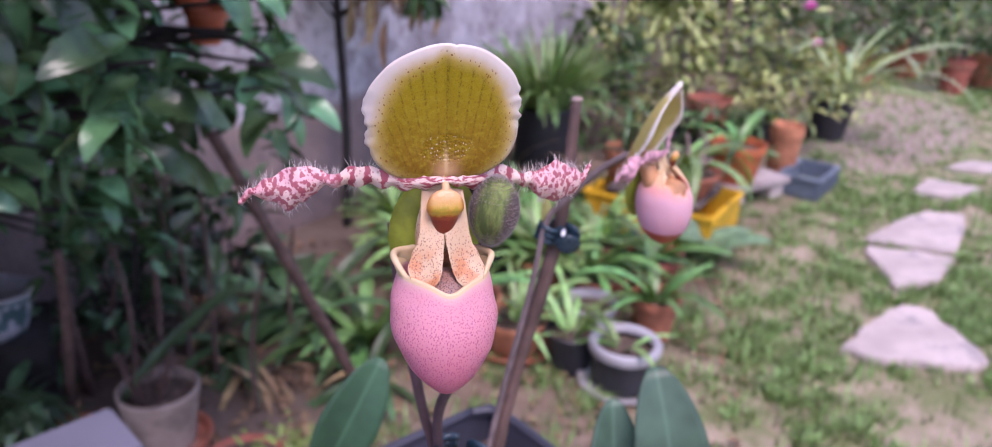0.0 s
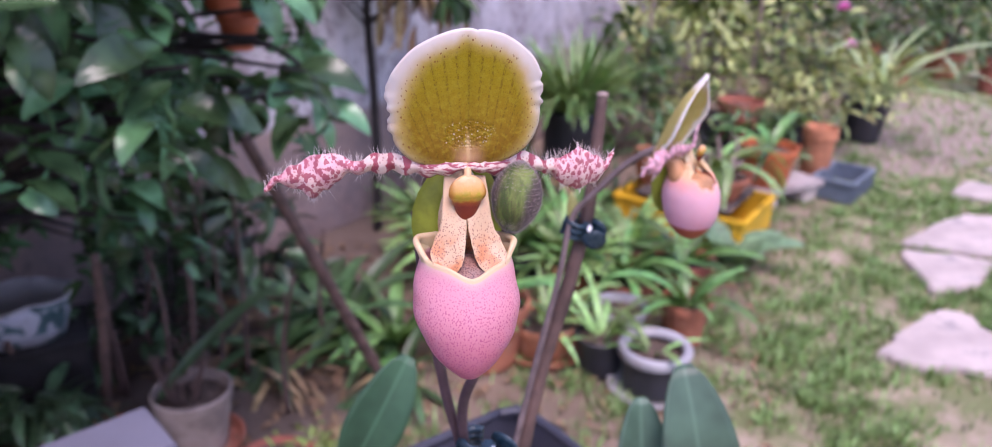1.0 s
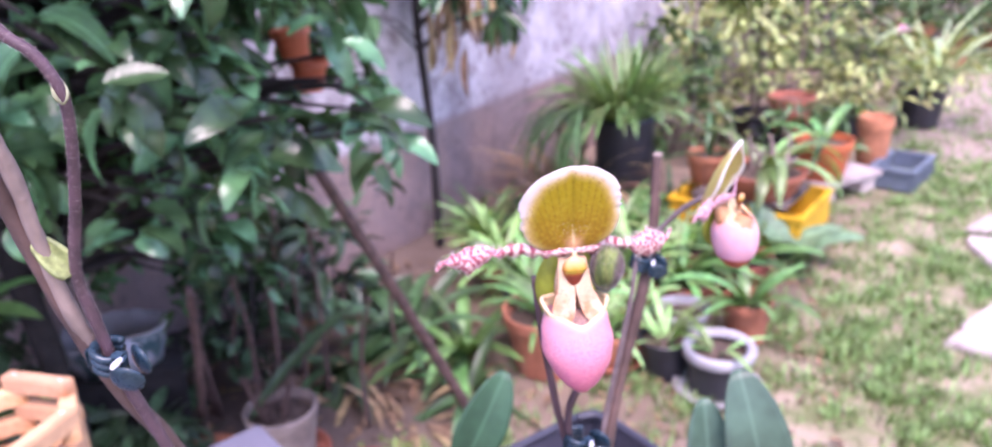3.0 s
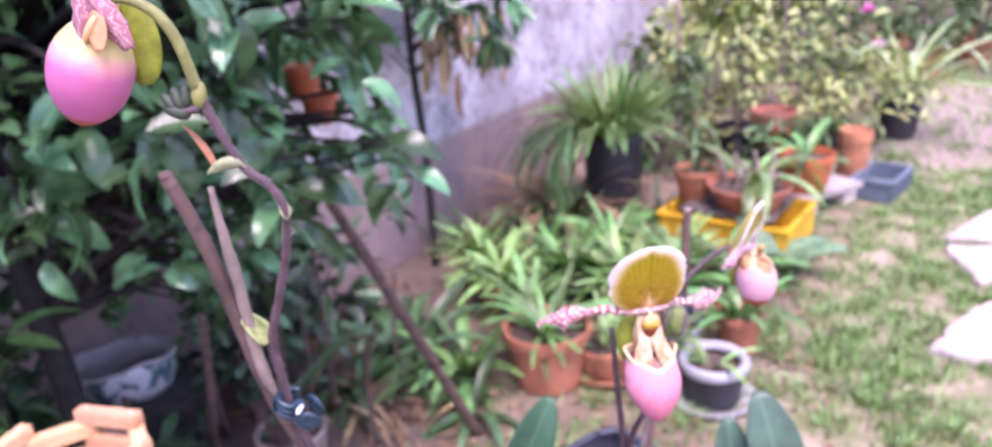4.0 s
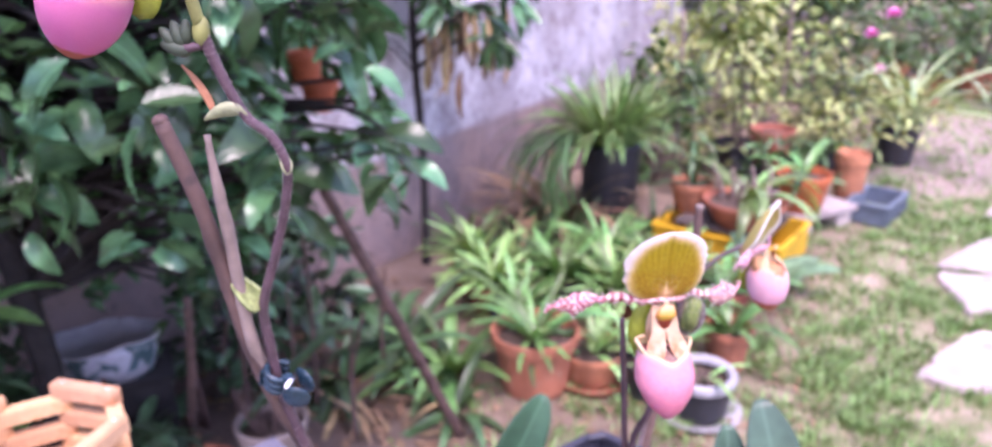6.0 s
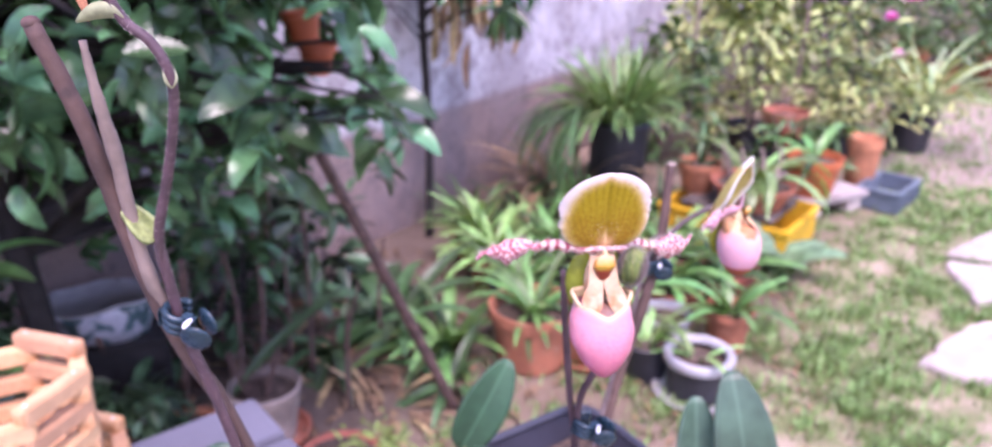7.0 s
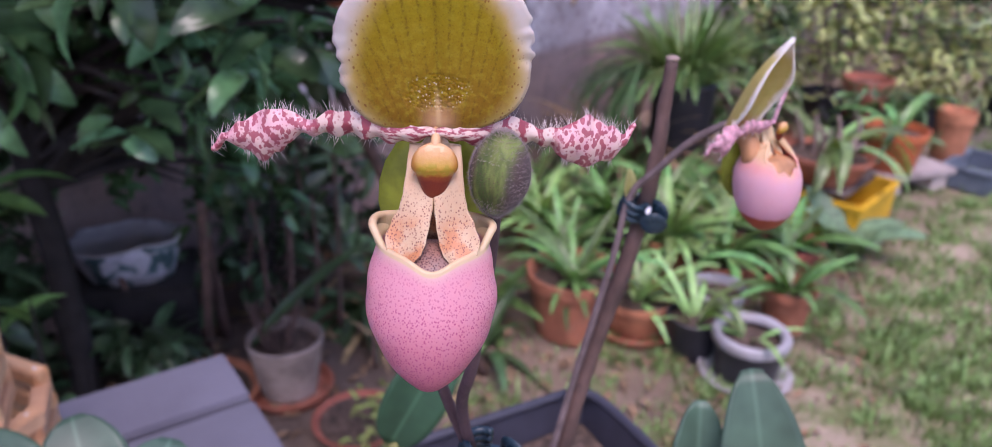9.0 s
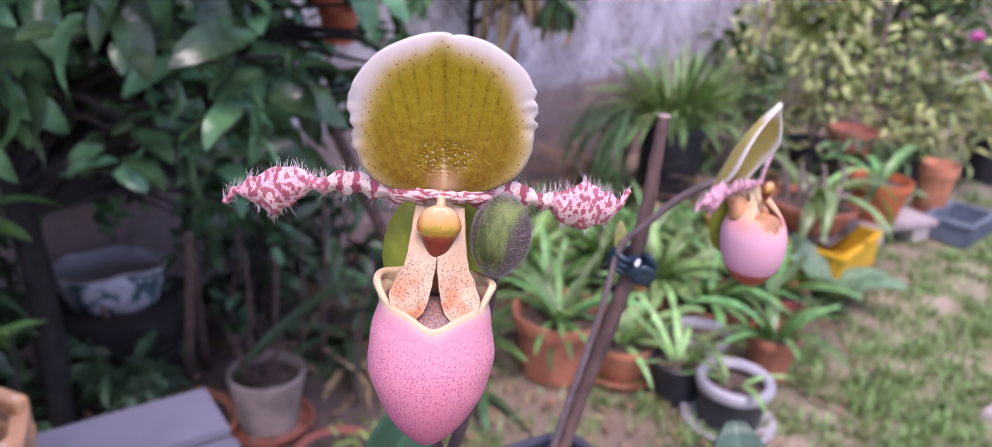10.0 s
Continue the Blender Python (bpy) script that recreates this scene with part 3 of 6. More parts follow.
def leaf_mesh(name, length, width, material, droop=0.8, fold=0.25, n=7, power=0.8, tip=0.7, wave=0.0, cols=5):
    """A leaf along +y that bends down, folded along its midrib."""
    y = z = 0.0
    rows = []
    for i in range(n + 1):
        s = i / n
        a = -droop * s
        if i:
            y += length / n * math.cos(a)
            z += length / n * math.sin(a)
        w = width * 0.5 * max(0.04, math.sin(math.pi * min(1, s ** power * 0.97 + 0.015)) ** tip)
        rows.append((y, z, w, s))
    verts = []
    for y, z, w, s in rows:
        lift = w * fold
        ripple = wave * width * math.sin(s * 17)
        for k in range(cols):
            q = 2 * k / (cols - 1) - 1
            verts.append((w * q, y, z + lift * abs(q) ** 1.5 + (ripple * -q if abs(q) > 0.9 else 0)))
    faces = []
    for i in range(n):
        for k in range(cols - 1):
            a = i * cols + k
            faces.append((a, a + 1, a + cols + 1, a + cols))
    return mesh_of(name, verts, faces, material)


def ellipsoid(name, r, material, seg=20, rings=14, shape=None):
    def f(u, v):
        a, b = 2 * math.pi * u, math.pi * (v - 0.5)
        p = Vector((r[0] * math.cos(b) * math.cos(a), r[1] * math.cos(b) * math.sin(a), r[2] * math.sin(b)))
        return shape(p) if shape else p
    return mesh_of(name, *grid(f, seg, rings, True), material)


def merged(name, pieces, material):
    """One mesh out of many copies of (vertices, faces) at poses."""
    allv, allf, base = [], [], 0
    for v, f, m in pieces:
        a = np.array(m)
        w = np.asarray(v) @ a[:3, :3].T + a[:3, 3]
        allv.append(w)
        allf += [tuple(i + base for i in q) for q in f]
        base += len(w)
    return mesh_of(name, np.concatenate(allv).tolist(), allf, material)


def data_of(me):
    return [tuple(v.co) for v in me.vertices], [tuple(p.vertices) for p in me.polygons]


# ---- the setting ----
def make_ground():
    def f(u, v):
        x, y = -1 + 2 * u, -1 + 2 * v
        px, py = 1.0 + 60 * x * abs(x) ** 1.6, 3.0 + 60 * y * abs(y) ** 1.6
        h = 0.012 * noise.noise(Vector((px * 1.7, py * 1.7, 0))) + 0.006 * noise.noise(Vector((px * 7, py * 7, 3)))
        return (px, py, h - 0.006)
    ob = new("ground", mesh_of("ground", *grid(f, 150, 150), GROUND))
    tagged(ob, "patchy garden lawn with bare brown earth", "ground", kind="structure")


WALL_AT, WALL_DIR = Vector((-0.80, 3.30, 0)), Vector((0.47, 0.883, 0)).normalized()


def make_wall():
    me = block("wall_back", (14.0, 0.2, 2.6), PLASTER, 0.01)
    ob = new("wall_back", me)
    ang = math.degrees(math.atan2(WALL_DIR.y, WALL_DIR.x))
    c = WALL_AT + WALL_DIR * 2.0 + Vector((-WALL_DIR.y, WALL_DIR.x, 0)) * 0.1
    ob.matrix_basis = pose(c.x, c.y, -0.1, 0, 0, ang)
    tagged(ob, "weathered garden wall, pale plaster over a pinkish base", "wall", kind="structure")


make_ground()
make_wall()


def stepping_stone(corners, seed):
    """A flat irregular slab with worn, slightly broken edges."""
    rng = random.Random(seed)
    cx, cy = sum(c[0] for c in corners) / len(corners), sum(c[1] for c in corners) / len(corners)
    ring = []
    for (x, y), (x2, y2) in zip(corners, corners[1:] + corners[:1]):
        for s in (0.06, 0.25, 0.42, 0.58, 0.75, 0.94):
            j = 0.006 if s in (0.06, 0.94) else 0.011
            ring.append((x + (x2 - x) * s - cx + rng.uniform(-j, j), y + (y2 - y) * s - cy + rng.uniform(-j, j)))
    bm = bmesh.new()
    f = bm.faces.new([bm.verts.new((x, y, 0.0)) for x, y in ring])
    r = bmesh.ops.extrude_face_region(bm, geom=[f])
    for v in [g for g in r["geom"] if isinstance(g, bmesh.types.BMVert)]:
        v.co.z += 0.036 + 0.004 * noise.noise(Vector((v.co.x * 6, v.co.y * 6, seed)))
    bmesh.ops.bevel(bm, geom=[e for e in bm.edges if e.verts[0].co.z > 0.025 and e.verts[1].co.z > 0.025], offset=0.007, segments=2, affect="EDGES")
    bmesh.ops.recalc_face_normals(bm, faces=bm.faces[:])
    me = bpy.data.meshes.new("stepping_stone")
    bm.to_mesh(me)
    bm.free()
    me.materials.append(STONE)
    ob = new("stepping_stone", me)
    ob.matrix_basis = pose(cx, cy, -0.017)
    return ob


STONES = [[(1.12, 2.33), (1.34, 2.58), (1.46, 2.68), (1.56, 2.65), (1.60, 2.31), (1.52, 2.25), (1.23, 2.27)],
          [(1.54, 3.24), (1.90, 3.15), (1.72, 2.92), (1.50, 2.82)],
          [(1.56, 3.29), (1.76, 3.50), (2.01, 3.71), (2.21, 3.69), (1.92, 3.19)],
          [(2.08, 4.00), (2.28, 4.25), (2.52, 4.13), (2.26, 3.92)],
          [(2.44, 4.46), (2.71, 4.65), (3.05, 4.60), (2.80, 4.40)]]
for i, s in enumerate(STONES):
    tagged(stepping_stone(s, 3 + i), "flat pinkish-grey stepping stone set in the lawn", "stepping stone", group="stepping stones in the lawn")


# ---- slipper orchids ----
def profile(table, t):
    """Smooth values between the rows (t, a, b, ...) of a table."""
    for p, q in zip(table, table[1:]):
        if t <= q[0]:
            k = (t - p[0]) / (q[0] - p[0])
            k = k * k * (3 - 2 * k)
            return [a + (b - a) * k for a, b in zip(p[1:], q[1:])]
    return list(table[-1][1:])


def sepal_mesh(hw=0.0180, lo=-0.0006, hi=0.0320):
    """The hood: a broad domed sheet, fuller below, whose top bends forward and whose sides are frilled."""
    cz, hh = (lo + hi) / 2, (hi - lo) / 2

    def f(u, v):
        a = 2 * math.pi * u
        r = v
        c, s = math.cos(a), math.sin(a)
        n = 2.55 - 0.6 * math.tanh(2.5 * s)
        k = (abs(c) ** n + abs(s) ** n) ** (-1 / n)
        flank = max(0.0, 1 - abs(s + 0.12) / 0.6) ** 0.7
        frill = (math.sin(19 * a + 2.2 * math.sin(5 * a)) + 0.6 * math.sin(41 * a + 2 + math.sin(7 * a))) * (0.6 + 0.5 * math.sin(4 * a + 1))
        notch = 0.022 * math.exp(-((a - 1.45) / 0.035) ** 2)
        edge = 1 + (0.027 * flank * frill + 0.004 * math.sin(11 * a + 2) - notch) * r ** 5
        x, z = hw * k * c * r * edge, hh * k * s * r * edge
        h = max(0.0, (z + hh) / (2 * hh))
        y = 0.0015 - 0.0085 * h ** 2.0 + 0.0024 * (x / hw) ** 2 * (1 - 0.5 * h) + 0.0014 * r ** 8
        y += 0.0006 * flank * math.sin(19 * a + 2.2 * math.sin(5 * a) + 0.9) * r ** 12
        y += 0.00007 * math.cos(x * 2400) * (1 - r ** 4) + 0.0007 * math.exp(-(x / 0.0016) ** 2) * (1 - r ** 3)
        return (x, y, cz + z)
    return mesh_of("dorsal_sepal", *grid(f, 200, 26, True), SEPAL)


# upper and lower margins of the two petals along their length, in millimetres
LEFT_PETAL = ([(0, 0.3), (0.1, 0.4), (0.245, 0.6), (0.325, 1.2), (0.42, 1.1), (0.545, -1.9), (0.605, -0.1), (0.73, -0.7), (0.84, -4.0), (0.93, -6.9), (1, -10.8)],
              [(0, -1.2), (0.13, -3.3), (0.22, -3.5), (0.325, -3.3), (0.55, -4.5), (0.63, -6.6), (0.68, -9.6), (0.75, -11.5), (0.82, -10.0), (0.92, -8.9), (1, -11.3)])
RIGHT_PETAL = ([(0, 0.3), (0.22, 0.4), (0.37, 1.6), (0.49, -1.2), (0.62, -1.2), (0.727, 1.2), (0.79, -0.6), (0.855, -1.5), (0.94, -3.9), (1, -1.3)],
               [(0, -1.2), (0.17, -3.1), (0.43, -4.0), (0.54, -4.7), (0.6, -7.3), (0.715, -9.9), (0.877, -9.2), (0.955, -6.6), (1, -2.2)])


def petal_mesh(sign, length=0.044, sweep=22.0, drop=0.0, size=1.0, material=None):
    """A narrow ribbon with a wavy margin, pinched past its middle, that swells into a spindle and runs out in a point."""
    top, low = LEFT_PETAL if sign < 0 else RIGHT_PETAL
    sw = math.tan(radians(sweep))

    def f(u, v):
        t, b = profile(top, v)[0], profile(low, v)[0]
        swell = math.exp(-((v - 0.77) / 0.17) ** 4)
        wave = 0.35 * math.sin(v * 41 + sign) + 0.2 * math.sin(v * 73)
        t, b = t + wave * (0.35 + 0.3 * swell) * min(1, v * 5), b + 0.45 * math.sin(v * 55 + 1) * min(1, v * 5)
        z = b + (t - b) * u
        bow = math.sin(math.pi * u)
        y = sw * length * v * 1000 - (2.3 * swell + 0.9 * (1 - swell)) * bow * min(1, 0.3 + 3 * (1 - v))
        y += (1 - swell) * 1.6 * max(0.0, 0.45 - u) + 0.5 * math.sin(v * 38 + 4 * u) * swell * (0.4 + abs(u - 0.5)) + 0.5 * math.sin(v * 60) * (2 * u - 1) ** 2
        return (sign * length * v, y * 0.001 * size, (z * size - drop * v * v) * 0.001)
    return mesh_of("petal", *grid(f, 12, 110), material or PETAL)


def edge_hairs(me, count, length, seed, cols=13, radius=0.00006):
    """Pale hairs in small tufts along both margins of a petal and round its tip."""
    rng = random.Random(seed)
    rows = len(me.vertices) // cols
    at = lambda r, k: me.vertices[r * cols + k].co
    verts, faces = [], []
    tufts = [(int(rows * (0.22 + 0.77 * rng.random() ** 0.8)), rng.random() < 0.66) for _ in range(count // 4)]
    for r, upper in tufts:
        for _ in range(rng.randint(2, 6)):
            j = min(rows - 1, max(0, r + rng.randint(-2, 2)))
            k = cols - 1 if upper else 0
            o = at(j, k).lerp(at(j, k - 1 if upper else 1), rng.random() * 0.7)
            d = (at(j, k) - at(j, cols // 2)).normalized()
            d = (d + Vector((rng.uniform(-0.55, 0.55), rng.uniform(-0.7, 0.2), rng.uniform(-0.1, 0.25)))).normalized()
            ln = length * rng.uniform(0.35, 1.1)
            bend = Vector((rng.uniform(-1, 1), rng.uniform(-1, 1), rng.uniform(-1, 1))) * ln * 0.2
            side = d.orthogonal().normalized()
            other = d.cross(side)
            b = len(verts)
            for t, q in ((0, o - d * 0.0002), (0.55, o + d * ln * 0.55 + bend * 0.3)):
                for m in range(3):
                    an = 2 * math.pi * m / 3
                    verts.append(q + (side * math.cos(an) + other * math.sin(an)) * radius * (1 - 0.4 * t))
            verts.append(o + d * ln + bend)
            for m in range(3):
                n2 = (m + 1) % 3
                faces += [(b + m, b + n2, b + 3 + n2, b + 3 + m), (b + 3 + m, b + 3 + n2, b + 6)]
    return mesh_of("hairs", verts, faces, HAIR)


def hairs_on(me, count, length, seed, keep, material, radius=0.00006, up=0.3):
    rng = random.Random(seed)
    polys = [p for p in me.polygons if keep(p.center, p.normal)]
    verts, faces = [], []
    for i in range(count):
        p = rng.choice(polys)
        vs = [me.vertices[i].co for i in p.vertices[:3]]
        b1, b2 = rng.random(), rng.random()
        o = vs[0] + (vs[1] - vs[0]) * b1 + (vs[2] - vs[1]) * b1 * b2
        d = (p.normal + Vector((rng.uniform(-0.5, 0.5), rng.uniform(-0.5, 0.5), rng.uniform(-0.5, 0.5) + up))).normalized()
        ln = length * rng.uniform(0.5, 1.15)
        bend = Vector((rng.uniform(-1, 1), rng.uniform(-1, 1), rng.uniform(-1, 1))) * ln * 0.25
        side = d.orthogonal().normalized()
        other = d.cross(side)
        b = len(verts)
        for t, q in ((0, o - d * 0.0002), (0.55, o + d * ln * 0.55 + bend * 0.3)):
            for k in range(3):
                an = 2 * math.pi * k / 3
                verts.append(q + (side * math.cos(an) + other * math.sin(an)) * radius * (1 - 0.5 * t))
        verts.append(o + d * ln + bend)
        for k in range(3):
            n2 = (k + 1) % 3
            faces += [(b + k, b + n2, b + 3 + n2, b + 3 + k), (b + 3 + k, b + 3 + n2, b + 6)]
    return mesh_of("hairs", verts, faces, material)


def pouch_mesh(material, hw=0.0129, hd=0.0115, top=-0.0186, notch=-0.0229, bottom=-0.0507, egg=2.2, point=0.8, curl=0.0008, shoulder=0.0062, open_up=0.0, ragged=0.0, forward=0.0105):
    """The slipper: an egg open in front, whose margin rises to both shoulders and rolls in there."""
    rows, turns = 40, 12
    rim = []

    def wall(a, v):
        front = math.cos(a)
        w = min(1.0, abs(a) / radians(78))
        zt = notch + (top - notch) * (0.3 * w + 0.7 * w ** 6) + ragged * math.sin(9 * a) * math.cos(4 * a)
        zt -= 0.0016 * max(0.0, 1 - abs(a) / radians(18)) * (forward > 0.005)
        if abs(a) > radians(105):
            zt = top - 0.003 * (abs(a) - radians(105)) / radians(75)
        z = zt + (bottom - zt) * (1 - (1 - v) ** 1.15)
        mid = notch - shoulder
        t = min(1.0, max(0.0, (mid - z) / (mid - bottom)))
        k = (1 - t ** egg) ** point
        if z > mid:
            k = 1 - ((0.19 if forward > 0.005 else 0.1) - open_up) * ((z - mid) / 0.0165) ** 2
        bulge = 1.0 + 0.06 * max(0, front) * math.sin(math.pi * min(1, v * 1.3))
        toe = forward * max(0.0, (notch - z) / (notch - bottom)) ** 1.2
        return Vector((hw * k * math.sin(a), -0.0012 * (forward > 0) - hd * k * front * bulge - toe, z))

    def f(u, v):
        a = 2 * math.pi * u - math.pi
        j = v * (rows + turns)
        if j >= turns - 1e-6:
            rim.append((j - turns) / rows)
            return wall(a, (j - turns) / rows)
        c = (turns - j) / turns
        side = math.exp(-((abs(math.degrees(a)) - 80) / 24) ** 2)
        r = curl * side
        phi = radians(235) * c
        r *= 1 - 0.3 * c
        p = wall(a, 0)
        inward = Vector((-math.sin(a), 0.25 * math.cos(a), 0))
        rim.append(0.02 if c < 0.25 else 0.0)
        return p + inward * r * (1 - math.cos(phi)) + Vector((0, 0, 1.15)) * r * math.sin(phi)
    v, fc = grid(f, 72, rows + turns, True)
    me = mesh_of("pouch", v, fc, material)
    at = me.attributes.new("rim", "FLOAT", "POINT")
    at.data.foreach_set("value", rim)
    return me


def slipper_mesh(material, hw=0.01265, hd=0.0112, rim_z=-0.0217, belly=-0.0325, bottom=-0.0490, forward=0.0105):
    """The fresh slipper: widest below its mouth, drawn out to a point; its lip dips to a notch in front and stands up in a rolled ear at each side."""
    rows, turns, ear_h = 44, 12, 0.0036
    lips = []

    def step(v, lo, hi):
        q = min(1.0, max(0.0, (v - lo) / (hi - lo)))
        return q * q * (3 - 2 * q)

    def ear(a):
        d = math.degrees(abs(a))
        return step(d, 62, 88) * (1 - 0.5 * step(d, 92, 146)) * (1 - step(d, 146, 164))

    def lip_line(a):
        dip = math.exp(-(a / radians(20)) ** 2) * 0.0019 + 0.0006 * math.exp(-(a / radians(50)) ** 2)
        return rim_z - dip + 0.001 * max(0.0, abs(a) - radians(100)) / radians(80)

    def wall(a, v):
        front = math.cos(a)
        e = ear(a)
        zt = lip_line(a) + ear_h * e * (1 - 0.10 * math.sin(4 * a + 1))
        z = zt + (bottom - zt) * (1 - (1 - v) ** 1.2)
        if z > belly:
            q = min(1.12, (z - belly) / 0.0095)
            k = 1 - 0.13 * q ** 1.7
        else:
            t = min(1.0, (belly - z) / (belly - bottom))
            k = (1 - t ** 1.65) ** 0.66 + 0.035 * math.exp(-((t - 0.97) / 0.04) ** 2)
            k = 0.0 if t >= 1 else k
        h = max(0.0, z - rim_z) / ear_h
        k += 0.12 * h + 0.02 * h * h
        toe = forward * max(0.0, (rim_z - z) / (rim_z - bottom)) ** 1.2
        return Vector((hw * k * math.sin(a) * (1 + 0.012 * math.sin(5 * z * 160 + a)), -0.0012 - hd * k * front * (1.04 if front > 0 else 0.9) - toe, z))

    def f(u, v):
        a = 2 * math.pi * u - math.pi
        j = v * (rows + turns)
        if j >= turns - 1e-6:
            p = wall(a, (j - turns) / rows)
            lips.append(max(0.0, (lip_line(a) - p.z) / (lip_line(a) - bottom)) ** 0.83)
            return p
        c = (turns - j) / turns
        p = wall(a, 0)
        e = ear(a)
        inward = Vector((-math.sin(a), math.cos(a), 0))
        phi = min(1.0, c / 0.6) * math.pi
        fall = max(0.0, c - 0.6) / 0.4
        r = 0.00034 + 0.0002 * e + 0.0004 * e * step(math.degrees(abs(a)), 115, 145)
        lips.append(0.012 if c < 0.6 else 0.0)
        return p + inward * (r * (1 - math.cos(phi)) + (0.0008 - 0.0014 * e) * fall) + Vector((0, 0, 1)) * ((r + 0.0001) * math.sin(phi) - (0.0055 - 0.0043 * e) * fall)
    me = mesh_of("pouch", *grid(f, 168, rows + turns, True), material)
    at = me.attributes.new("rim", "FLOAT", "POINT")
    at.data.foreach_set("value", lips)
    return me


LOBE_EDGES = [(0, -0.0002, 0.0050), (0.2, -0.0002, 0.0054), (0.42, -0.0001, 0.0059), (0.56, 0.0001, 0.0065), (0.70, 0.0006, 0.0080), (0.84, 0.0012, 0.0091), (0.94, 0.0020, 0.0086), (1, 0.0034, 0.0060)]


def lip_lobe_mesh(sign, material):
    """A cream blade under the shield that flares into a rounded foot, hollow along its middle."""
    def f(u, v):
        a, b = profile(LOBE_EDGES, v)
        an = 2 * math.pi * u
        q = math.cos(an)
        x = (a + b) / 2 + (b - a) / 2 * q
        y = 0.0030 - 0.0090 * v - 0.0022 * v ** 5 + 0.0008 * math.sin(an) * (1 - 0.4 * v) - 0.0016 * q * q * v + 0.0014 * max(0.0, q) * v ** 2
        y += 0.0004 * math.sin(9 * v + 2 * q + sign)
        return (sign * x, y, -0.0034 - (0.0192 if sign < 0 else 0.0196) * v)
    return mesh_of("lip_lobe", *grid(f, 26, 34, True), material)


def shield_mesh():
    """The shield: a swollen golden upper half over a flatter, tapering lower half."""
    def shape(p):
        t = (p.z + 0.0061) / 0.0122
        q = abs(t - 0.5) * 2
        want = 0.24 + 0.76 * (t / 0.6) ** 0.8 if t < 0.6 else math.sqrt(max(0.0, 1 - ((t - 0.6) / 0.4) ** 2.3))
        k = want / math.sqrt(max(0.01, 1 - q * q)) if 0.001 < t < 0.999 else 1.0
        lip = -0.0010 / (1 + math.exp(-(t - 0.55) * 34))
        dent = 0.0007 * math.exp(-(p.x / 0.0012) ** 2) * max(0, t - 0.5)
        rough = 0.00012 * noise.noise(p * 1400) * (t > 0.5)
        return Vector((p.x * k * (1.04 if t > 0.52 else 0.97), p.y - 0.0006 + lip + dent + rough, p.z - 0.0078))
    return ellipsoid("staminode", (0.0043, 0.0021, 0.0061), SHIELD, 36, 36, shape)


def in_frame(m, p):
    return m.inverted() @ Vector(p)


def hood_mesh(length, r=0.0066):
    """An ageing hood: a trough along +y, open to +z, its margins rolled back, nodding at the tip."""
    edges = []

    def f(u, v):
        q = 2 * u - 1
        edges.append(abs(q))
        w = r * (0.42 + 0.58 * math.sin(math.pi * min(1, 0.12 + 0.8 * v)) ** 0.8) * (1 - max(0, v - 0.6) ** 2 * 4.6)
        a = radians(104) * q
        flare = 1 + 0.38 * max(0, abs(q) - 0.72) / 0.28 * math.sin(math.pi * min(1, v + 0.1))
        x, z = w * math.sin(a) * flare, -w * math.cos(a) * (1 if abs(q) < 0.72 else flare)
        z += 0.0010 * math.sin(9 * v + 2 * q) * abs(q) ** 3
        return (x, length * v, z + w + 0.013 * max(0, v - 0.35) ** 2 - 0.004 * v)
    me = mesh_of("dorsal_sepal", *grid(f, 30, 24), SEPAL_OLD)
    at = me.attributes.new("margin", "FLOAT", "POINT")
    at.data.foreach_set("value", edges)
    return me


